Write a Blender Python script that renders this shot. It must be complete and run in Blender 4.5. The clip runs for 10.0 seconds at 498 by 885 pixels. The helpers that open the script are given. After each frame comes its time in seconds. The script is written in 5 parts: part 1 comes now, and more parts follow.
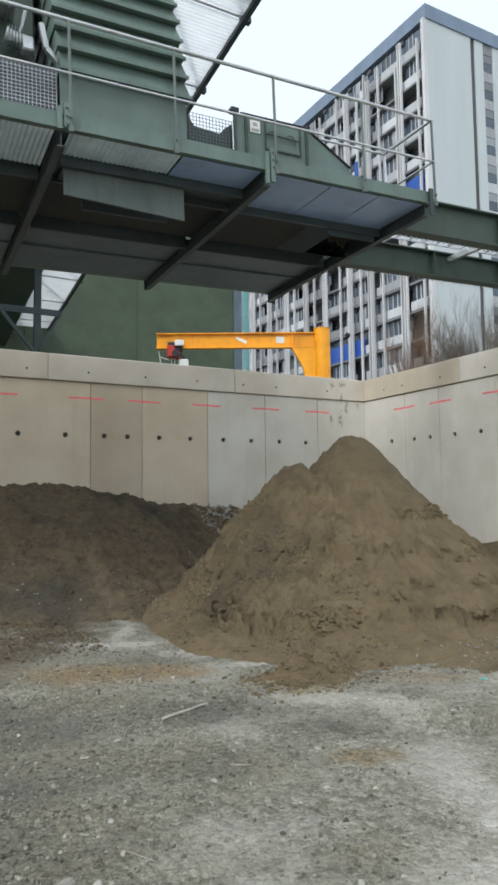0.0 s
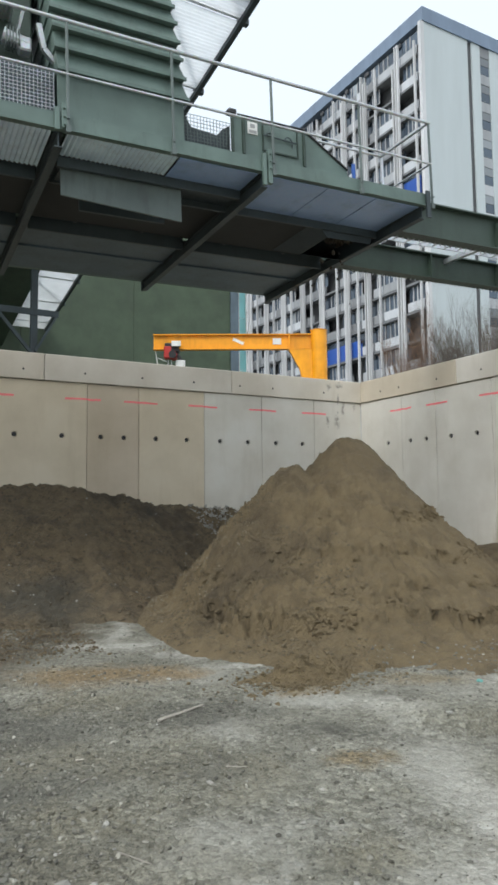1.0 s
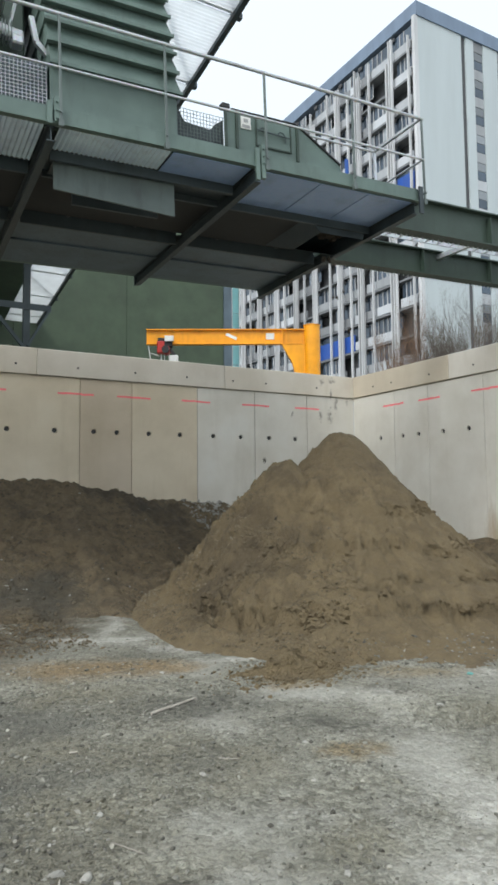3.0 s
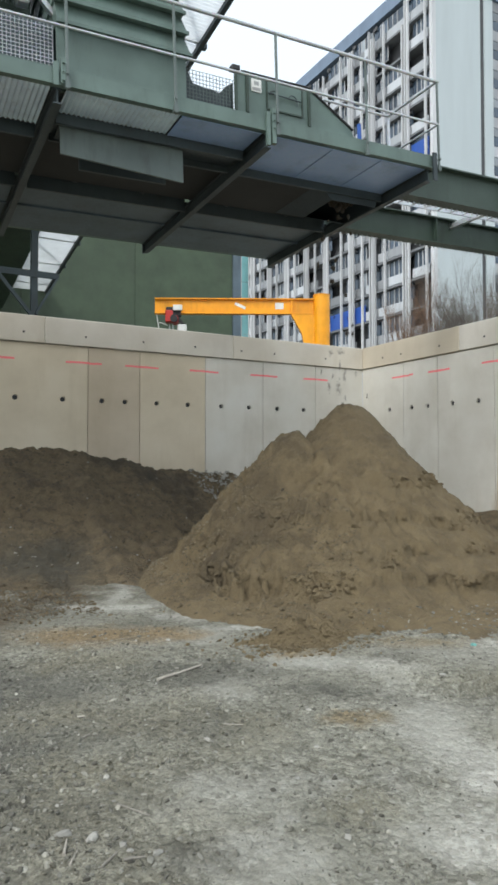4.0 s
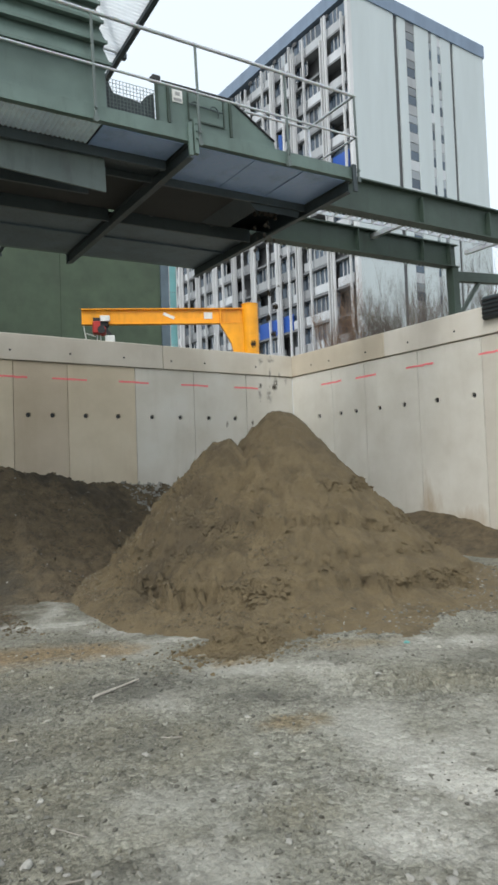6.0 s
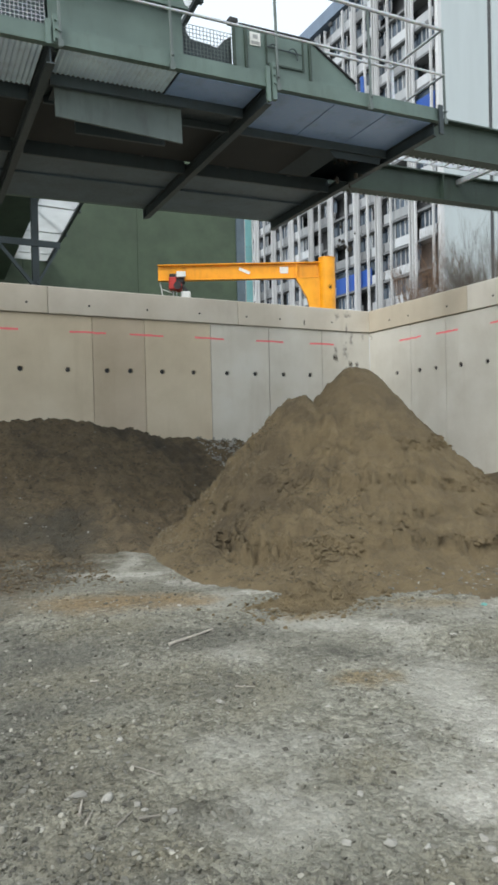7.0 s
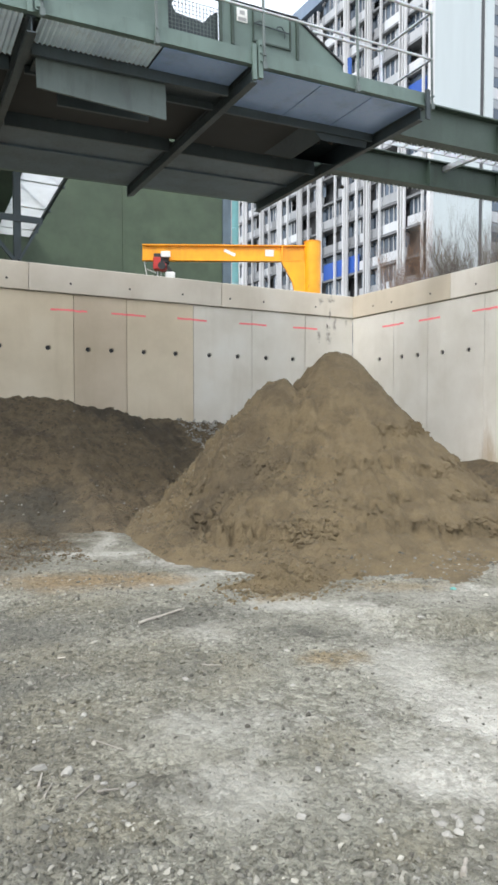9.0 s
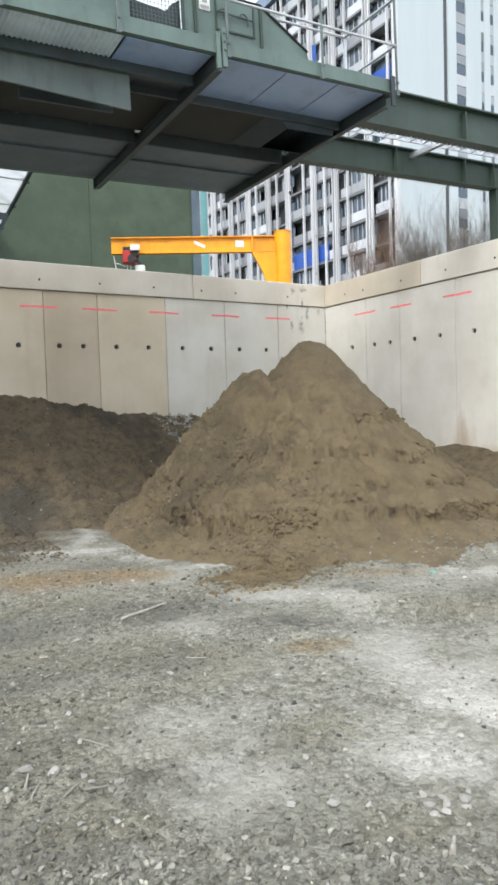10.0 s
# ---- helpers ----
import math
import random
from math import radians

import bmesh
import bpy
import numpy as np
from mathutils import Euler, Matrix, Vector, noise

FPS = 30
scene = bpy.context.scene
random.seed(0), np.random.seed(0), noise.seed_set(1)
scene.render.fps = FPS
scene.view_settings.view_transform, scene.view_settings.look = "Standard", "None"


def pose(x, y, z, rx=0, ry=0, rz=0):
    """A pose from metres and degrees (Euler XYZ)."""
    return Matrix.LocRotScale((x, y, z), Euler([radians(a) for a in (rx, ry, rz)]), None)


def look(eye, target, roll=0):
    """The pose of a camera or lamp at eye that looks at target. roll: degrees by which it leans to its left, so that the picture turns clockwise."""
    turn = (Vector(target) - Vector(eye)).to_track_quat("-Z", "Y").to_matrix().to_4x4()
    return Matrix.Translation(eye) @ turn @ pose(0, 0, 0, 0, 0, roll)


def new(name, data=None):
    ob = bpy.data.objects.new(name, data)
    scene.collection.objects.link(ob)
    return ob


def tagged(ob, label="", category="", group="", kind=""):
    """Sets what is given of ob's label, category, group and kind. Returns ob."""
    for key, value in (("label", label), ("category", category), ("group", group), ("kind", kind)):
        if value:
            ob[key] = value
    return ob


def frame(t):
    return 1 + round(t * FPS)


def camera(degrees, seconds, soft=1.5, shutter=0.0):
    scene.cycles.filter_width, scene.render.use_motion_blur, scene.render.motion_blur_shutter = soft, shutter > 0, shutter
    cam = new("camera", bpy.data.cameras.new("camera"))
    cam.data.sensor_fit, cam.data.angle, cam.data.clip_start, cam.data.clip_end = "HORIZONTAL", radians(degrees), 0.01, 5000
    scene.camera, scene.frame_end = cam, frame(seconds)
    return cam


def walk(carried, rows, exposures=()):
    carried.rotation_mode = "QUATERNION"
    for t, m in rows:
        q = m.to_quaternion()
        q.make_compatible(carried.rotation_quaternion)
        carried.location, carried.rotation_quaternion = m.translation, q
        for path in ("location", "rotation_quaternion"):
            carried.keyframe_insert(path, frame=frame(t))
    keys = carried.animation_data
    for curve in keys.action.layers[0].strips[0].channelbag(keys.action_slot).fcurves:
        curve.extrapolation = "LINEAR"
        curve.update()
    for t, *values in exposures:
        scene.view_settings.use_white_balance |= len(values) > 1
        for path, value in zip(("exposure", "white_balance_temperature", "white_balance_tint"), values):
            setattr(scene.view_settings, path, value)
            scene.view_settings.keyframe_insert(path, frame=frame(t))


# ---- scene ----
LENS = 40.56
cam = camera(LENS, 10.0, soft=2.9, shutter=0.2)
PATH = [
    (0, (-0.030, 0.016, 1.641), (0.9230, 1.7677, 1.8004), -0.68),
    (0.5, (-0.036, 0.018, 1.642), (0.9282, 1.7621, 1.8089), -0.57),
    (1, (-0.030, 0.017, 1.643), (0.9316, 1.7631, 1.8058), -0.56),
    (1.5, (-0.040, 0.007, 1.649), (0.9125, 1.7581, 1.8054), -0.41),
    (2, (-0.038, -0.003, 1.645), (0.9189, 1.7449, 1.8162), -0.53),
    (3.3, (-0.044, -0.006, 1.640), (0.9385, 1.7308, 1.7828), -0.53),
    (3.5, (-0.046, -0.006, 1.643), (0.8981, 1.7508, 1.7888), -0.29),
    (4, (-0.025, 0.002, 1.644), (0.9353, 1.7552, 1.7044), 0.00),
    (4.5, (-0.032, 0.013, 1.621), (0.9951, 1.7252, 1.7406), -0.65),
    (5, (-0.012, -0.010, 1.626), (1.0776, 1.6638, 1.7292), -2.09),
    (5.2, (-0.003, -0.011, 1.628), (1.1285, 1.6347, 1.7261), -1.89),
    (6.3, (-0.004, -0.000, 1.632), (1.1179, 1.6537, 1.7020), -2.13),
    (6.5, (0.003, 0.019, 1.629), (1.1199, 1.6774, 1.6610), -2.30),
    (7, (0.011, 0.038, 1.618), (0.9494, 1.8033, 1.5832), -1.27),
    (7.5, (0.029, 0.029, 1.614), (0.9166, 1.8210, 1.5884), -1.68),
    (8, (0.036, 0.009, 1.612), (0.9723, 1.7765, 1.5760), -0.99),
    (8.5, (0.058, -0.002, 1.604), (1.0201, 1.7505, 1.5462), 0.43),
    (9, (0.079, 0.001, 1.596), (1.0583, 1.7434, 1.5130), 0.01),
    (9.5, (0.077, -0.010, 1.597), (1.0837, 1.7166, 1.5161), -1.03),
    (10, (0.081, 0.015, 1.590), (1.1199, 1.7207, 1.4820), -1.77),
]
walk(cam, [(t, look(eye, target, roll)) for t, eye, target, roll in PATH],
     exposures=[(0.0, -0.12, 6200, 7), (2.0, -0.10, 6200, 6), (4.5, 0.00, 6200, 6), (5.4, 0.00, 6200, 6), (6.3, -0.18, 6300, 6), (6.7, -0.14, 6300, 6), (7.5, 0.22, 6200, 5), (8.5, 0.40, 6200, 7), (9.2, 0.46, 6250, 10), (10.0, 0.46, 6200, 9)])

# ---- world and light: a bright overcast winter day ----
world = bpy.data.worlds.new("overcast_sky")
scene.world = world
world.use_nodes = True
wn = world.node_tree
wn.nodes.clear()
sky = wn.nodes.new("ShaderNodeTexSky")
sky.sky_type = "NISHITA"
sky.sun_disc = False
sky.sun_elevation = radians(48)
sky.sun_rotation = radians(240)
sky.air_density, sky.dust_density, sky.ozone_density = 1.0, 6.0, 1.0
sky_bg = wn.nodes.new("ShaderNodeBackground")
sky_bg.inputs["Strength"].default_value = 0.06
cloud_bg = wn.nodes.new("ShaderNodeBackground")
cloud_bg.inputs["Color"].default_value = (0.93, 0.97, 1.0, 1)
cloud_bg.inputs["Strength"].default_value = 1.05
both = wn.nodes.new("ShaderNodeAddShader")
w_out = wn.nodes.new("ShaderNodeOutputWorld")
wn.links.new(sky.outputs[0], sky_bg.inputs["Color"])
wn.links.new(sky_bg.outputs[0], both.inputs[0])
wn.links.new(cloud_bg.outputs[0], both.inputs[1])
wn.links.new(both.outputs[0], w_out.inputs[0])

sun_data = bpy.data.lights.new("sun", "SUN")
sun_data.energy, sun_data.angle, sun_data.color = 1.7, radians(20), (1.0, 0.985, 0.955)
sun = new("sun", sun_data)
sun.matrix_world = look((0, 0, 22), (17, 10, 0))


# ---- materials ----
def node_mat(name, rough=0.7, metal=0.0):
    m = bpy.data.materials.new(name)
    m.use_nodes = True
    b = m.node_tree.nodes["Principled BSDF"]
    b.inputs["Roughness"].default_value = rough
    b.inputs["Metallic"].default_value = metal
    return m, m.node_tree, b


def add(nt, kind, **values):
    n = nt.nodes.new(kind)
    for k, v in values.items():
        n.inputs[k].default_value = v
    return n


def coords(nt, scale=(1, 1, 1), world_space=False):
    tc = nt.nodes.new("ShaderNodeTexCoord")
    mp = nt.nodes.new("ShaderNodeMapping")
    mp.inputs["Scale"].default_value = scale
    if world_space:
        geo = nt.nodes.new("ShaderNodeNewGeometry")
        nt.links.new(geo.outputs["Position"], mp.inputs["Vector"])
    else:
        nt.links.new(tc.outputs["Object"], mp.inputs["Vector"])
    return mp.outputs["Vector"]


def noise_of(nt, vec, scale, detail=5.0, rough=0.6):
    n = add(nt, "ShaderNodeTexNoise", Scale=scale, Detail=detail, Roughness=rough)
    nt.links.new(vec, n.inputs["Vector"])
    return n.outputs["Fac"]


def ramp(nt, fac, stops):
    r = nt.nodes.new("ShaderNodeValToRGB")
    e = r.color_ramp.elements
    while len(e) < len(stops):
        e.new(0.5)
    for i, (p, c) in enumerate(stops):
        e[i].position = p
        e[i].color = (*c, 1) if len(c) == 3 else c
    nt.links.new(fac, r.inputs["Fac"])
    return r.outputs["Color"]


def mix(nt, fac, a, b, kind="MIX"):
    m = nt.nodes.new("ShaderNodeMix")
    m.data_type, m.blend_type = "RGBA", kind
    for socket, v in ((m.inputs[0], fac), (m.inputs[6], a), (m.inputs[7], b)):
        if isinstance(v, (int, float)):
            socket.default_value = v
        elif isinstance(v, tuple):
            socket.default_value = (*v, 1)
        else:
            nt.links.new(v, socket)
    return m.outputs[2]


def bump(nt, b, height, strength=0.4, distance=0.01):
    n = add(nt, "ShaderNodeBump", Strength=strength, Distance=distance)
    nt.links.new(height, n.inputs["Height"])
    nt.links.new(n.outputs["Normal"], b.inputs["Normal"])


def math_node(nt, op, a, b=None):
    n = nt.nodes.new("ShaderNodeMath")
    n.operation = op
    for i, v in enumerate((a, b)):
        if isinstance(v, (int, float)):
            n.inputs[i].default_value = v
        elif v is not None:
            nt.links.new(v, n.inputs[i])
    return n.outputs[0]


def random_shift(nt, base, amount, warm=None):
    """Each piece a little lighter or darker, and some of them warmer."""
    info = nt.nodes.new("ShaderNodeObjectInfo")
    lo = tuple(1 - amount for _ in range(3))
    hi = tuple(1 + amount for _ in range(3))
    tint = ramp(nt, info.outputs["Random"], [(0, lo), (0.5, warm or (1, 1, 1)), (1, hi)])
    return mix(nt, 1.0, base, tint, "MULTIPLY")


def make_concrete(name="cast_concrete", pour=None):
    m, nt, b = node_mat(name, 0.85)
    v = coords(nt, world_space=True)
    streak = coords(nt, (1.6, 1.6, 0.22), world_space=True)
    big = noise_of(nt, v, 0.9, 4)
    stain = noise_of(nt, streak, 1.7, 6, 0.65)
    fine = noise_of(nt, v, 60, 4)
    base = ramp(nt, big, [(0.25, (0.54, 0.50, 0.43)), (0.6, (0.65, 0.615, 0.55)), (0.8, (0.69, 0.665, 0.615))])
    base = mix(nt, ramp(nt, stain, [(0.54, (0, 0, 0)), (0.8, (0.4, 0.4, 0.4))]), base, (0.46, 0.415, 0.335))
    base = mix(nt, 0.10, base, ramp(nt, fine, [(0.3, (0.15, 0.14, 0.12)), (0.7, (0.6, 0.58, 0.54))]))
    info = nt.nodes.new("ShaderNodeObjectInfo")
    cast = ramp(nt, info.outputs["Random"], [(0, (0.93, 0.87, 0.77)), (0.33, (0.96, 0.97, 0.99)), (0.66, (1.03, 0.98, 0.90)), (1, (1.05, 1.05, 1.05))])
    base = mix(nt, 1.0, base, pour or cast, "MULTIPLY")
    rust = noise_of(nt, coords(nt, (1.5, 1.5, 0.35), world_space=True), 2.2, 5, 0.7)
    for x, y, z, ry, rz in ((11.07, 9.55, 0.75, 0.32, 0.75), (11.07, 8.6, 0.45, 0.5, 0.35)):
        geo = nt.nodes.new("ShaderNodeNewGeometry")
        mp = nt.nodes.new("ShaderNodeMapping")
        mp.vector_type = "TEXTURE"
        mp.inputs["Location"].default_value = (x, y, z)
        mp.inputs["Scale"].default_value = (2, ry, rz)
        nt.links.new(geo.outputs["Position"], mp.inputs["Vector"])
        ln = nt.nodes.new("ShaderNodeVectorMath")
        ln.operation = "LENGTH"
        nt.links.new(mp.outputs["Vector"], ln.inputs[0])
        rim = math_node(nt, "ADD", ln.outputs["Value"], math_node(nt, "MULTIPLY", math_node(nt, "SUBTRACT", rust, 0.5), 2.5))
        base = mix(nt, ramp(nt, rim, [(0.2, (0.6,) * 3), (1.1, (0, 0, 0))]), base, (0.33, 0.225, 0.11))
    for x, z, rx, rz in ((10.29, 3.58, 0.09, 0.20), (10.34, 4.5, 0.12, 0.10), (10.02, 4.45, 0.08, 0.10), (10.49, 3.9, 0.06, 0.22), (10.32, 4.15, 0.04, 0.14), (10.0, 3.6, 0.05, 0.15), (10.85, 3.95, 0.05, 0.10)):
        geo = nt.nodes.new("ShaderNodeNewGeometry")
        mp = nt.nodes.new("ShaderNodeMapping")
        mp.vector_type = "TEXTURE"
        mp.inputs["Location"].default_value = (x, 14.05, z)
        mp.inputs["Scale"].default_value = (rx, 0.3, rz)
        nt.links.new(geo.outputs["Position"], mp.inputs["Vector"])
        ln = nt.nodes.new("ShaderNodeVectorMath")
        ln.operation = "LENGTH"
        nt.links.new(mp.outputs["Vector"], ln.inputs[0])
        rim = math_node(nt, "ADD", ln.outputs["Value"], math_node(nt, "MULTIPLY", math_node(nt, "SUBTRACT", noise_of(nt, v, 14, 4), 0.5), 3.0))
        base = mix(nt, ramp(nt, rim, [(0.1, (0.7,) * 3), (1.3, (0, 0, 0))]), base, (0.16, 0.145, 0.125))
    nt.links.new(base, b.inputs["Base Color"])
    pores = add(nt, "ShaderNodeTexVoronoi", Scale=38.0)
    nt.links.new(v, pores.inputs["Vector"])
    h = math_node(nt, "ADD", fine, ramp(nt, pores.outputs["Distance"], [(0.0, (0, 0, 0)), (0.12, (1, 1, 1))]))
    bump(nt, b, h, 0.25, 0.003)
    return m


def make_paint(name, colour, rough=0.45, dirt=(0.05, 0.05, 0.045), amount=0.35, scale=2.2):
    m, nt, b = node_mat(name, rough)
    v = coords(nt, world_space=True)
    streak = coords(nt, (2.5, 2.5, 0.5), world_space=True)
    big = noise_of(nt, streak, scale, 6, 0.65)
    fine = noise_of(nt, v, 45, 3)
    lighter = tuple(min(1, c * 1.22) for c in colour)
    darker = tuple(c * 0.82 for c in colour)
    base = ramp(nt, noise_of(nt, v, 1.3, 3), [(0.3, darker), (0.7, lighter)])
    base = mix(nt, ramp(nt, big, [(0.52, (0, 0, 0)), (0.8, (amount,) * 3)]), base, dirt)
    base = random_shift(nt, base, 0.05)
    nt.links.new(base, b.inputs["Base Color"])
    nt.links.new(ramp(nt, fine, [(0.3, (rough - 0.1,) * 3), (0.7, (rough + 0.15,) * 3)]), b.inputs["Roughness"])
    bump(nt, b, fine, 0.06, 0.002)
    return m


def make_metal(name, colour, rough=0.4, metal=0.85, dirt=(0.09, 0.085, 0.08), amount=0.5, grain=0.12):
    m, nt, b = node_mat(name, rough, metal)
    v = coords(nt, world_space=True)
    spangle = add(nt, "ShaderNodeTexVoronoi", Scale=55.0)
    nt.links.new(v, spangle.inputs["Vector"])
    base = mix(nt, grain, (*colour,), spangle.outputs["Color"])
    base = mix(nt, ramp(nt, noise_of(nt, v, 2.5, 6), [(0.5, (0, 0, 0)), (0.8, (amount,) * 3)]), base, dirt)
    nt.links.new(base, b.inputs["Base Color"])
    nt.links.new(ramp(nt, noise_of(nt, v, 9, 4), [(0.3, (rough - 0.08,) * 3), (0.7, (rough + 0.15,) * 3)]), b.inputs["Roughness"])
    return m


def patch(nt, mid, x, y, rx, ry, turn=28.0, ragged=3.6, soft=0.7):
    """1 inside a ragged spill of half-sizes rx, ry round (x, y), 0 outside."""
    geo = nt.nodes.new("ShaderNodeNewGeometry")
    mp = nt.nodes.new("ShaderNodeMapping")
    mp.vector_type = "TEXTURE"
    mp.inputs["Location"].default_value = (x, y, 0)
    mp.inputs["Rotation"].default_value = (0, 0, radians(-turn))
    mp.inputs["Scale"].default_value = (rx, ry, 5)
    nt.links.new(geo.outputs["Position"], mp.inputs["Vector"])
    ln = nt.nodes.new("ShaderNodeVectorMath")
    ln.operation = "LENGTH"
    nt.links.new(mp.outputs["Vector"], ln.inputs[0])
    rim = math_node(nt, "ADD", ln.outputs["Value"], math_node(nt, "MULTIPLY", math_node(nt, "SUBTRACT", mid, 0.5), ragged))
    return rim, soft


def make_soil(name, light, mid, dark, damp=0.5, grain=70, lump=9.0, depth=0.02, spots=()):
    m, nt, b = node_mat(name, 0.95)
    v = coords(nt, world_space=True)
    a = noise_of(nt, v, 1.6, 6, 0.6)
    c = noise_of(nt, v, lump, 8, 0.7)
    g = noise_of(nt, v, grain, 5, 0.75)
    base = ramp(nt, a, [(0.3, mid), (0.55, light), (0.75, mid)])
    base = mix(nt, ramp(nt, c, [(0.36, (damp,) * 3), (0.56, (0, 0, 0))]), base, dark)
    base = mix(nt, ramp(nt, g, [(0.35, (0.55,) * 3), (0.55, (0, 0, 0))]), base, dark)
    base = mix(nt, ramp(nt, noise_of(nt, v, grain * 0.55, 2), [(0.66, (0, 0, 0)), (0.74, (0.5,) * 3)]), base, tuple(min(1, x * 1.5) for x in light))
    for place, ragged, colour in spots:      # wetter or older soil, and shade painted on the pile's flank
        rim, soft = patch(nt, a, *place, 28.0, ragged)
        base = mix(nt, ramp(nt, rim, [(0.15, (0.85,) * 3), (1.0, (0, 0, 0))]), base, mix(nt, ramp(nt, c, [(0.35, (0.6,) * 3), (0.6, (0, 0, 0))]), colour, tuple(0.5 * x for x in colour)))
    nt.links.new(base, b.inputs["Base Color"])
    h = math_node(nt, "ADD", math_node(nt, "MULTIPLY", c, 2.0), g)
    h = math_node(nt, "ADD", h, math_node(nt, "MULTIPLY", noise_of(nt, v, 15, 6, 0.7), 1.8))
    bump(nt, b, h, 0.8, depth)
    return m


# spills of powder on the yard: place, half sizes and how thick they lie
PALE_SPILLS = ((3.3, 2.5, 1.2, 0.8, 0.7), (2.5, 2.25, 0.8, 0.6, 0.7), (2.6, 1.6, 0.8, 0.4, 0.6), (1.48, 3.05, 0.55, 0.5, 0.6), (1.4, 2.45, 0.5, 0.42, 0.7), (2.21, 4.44, 0.3, 0.4, 0.6),
               (4.6, 4.2, 1.4, 0.5, 0.5), (3.6, 1.9, 1.6, 0.5, 0.5), (3.05, 3.2, 0.40, 0.9, 0.75), (3.2, 4.65, 0.9, 0.30, 0.75), (2.75, 5.9, 0.6, 0.5, 0.6), (2.35, 7.4, 0.9, 0.4, 0.6))
WHITE_SPILLS = ((2.29, 2.08, 0.30, 0.30, 0.55), (2.85, 2.32, 0.50, 0.25, 0.6), (3.1, 2.05, 0.5, 0.25, 0.5), (3.0, 2.75, 0.35, 0.40, 0.3), (3.45, 4.35, 0.6, 0.28, 0.45), (2.25, 7.55, 0.85, 0.16, 0.55), (2.70, 8.30, 0.20, 0.75, 0.6),
                (2.85, 6.70, 0.45, 0.25, 0.55), (3.15, 5.95, 0.40, 0.14, 0.5), (5.15, 4.1, 0.6, 0.3, 0.5))


def powder_at(x, y):
    """How thick the powder lies there, 0 to 1."""
    c, s, most = math.cos(radians(28)), math.sin(radians(28)), 0.0
    for px, py, rx, ry, k in PALE_SPILLS + WHITE_SPILLS:
        dx, dy = x - px, y - py
        most = max(most, k * (1.25 - math.hypot((c * dx - s * dy) / rx, (s * dx + c * dy) / ry)))
    return min(1.0, most)


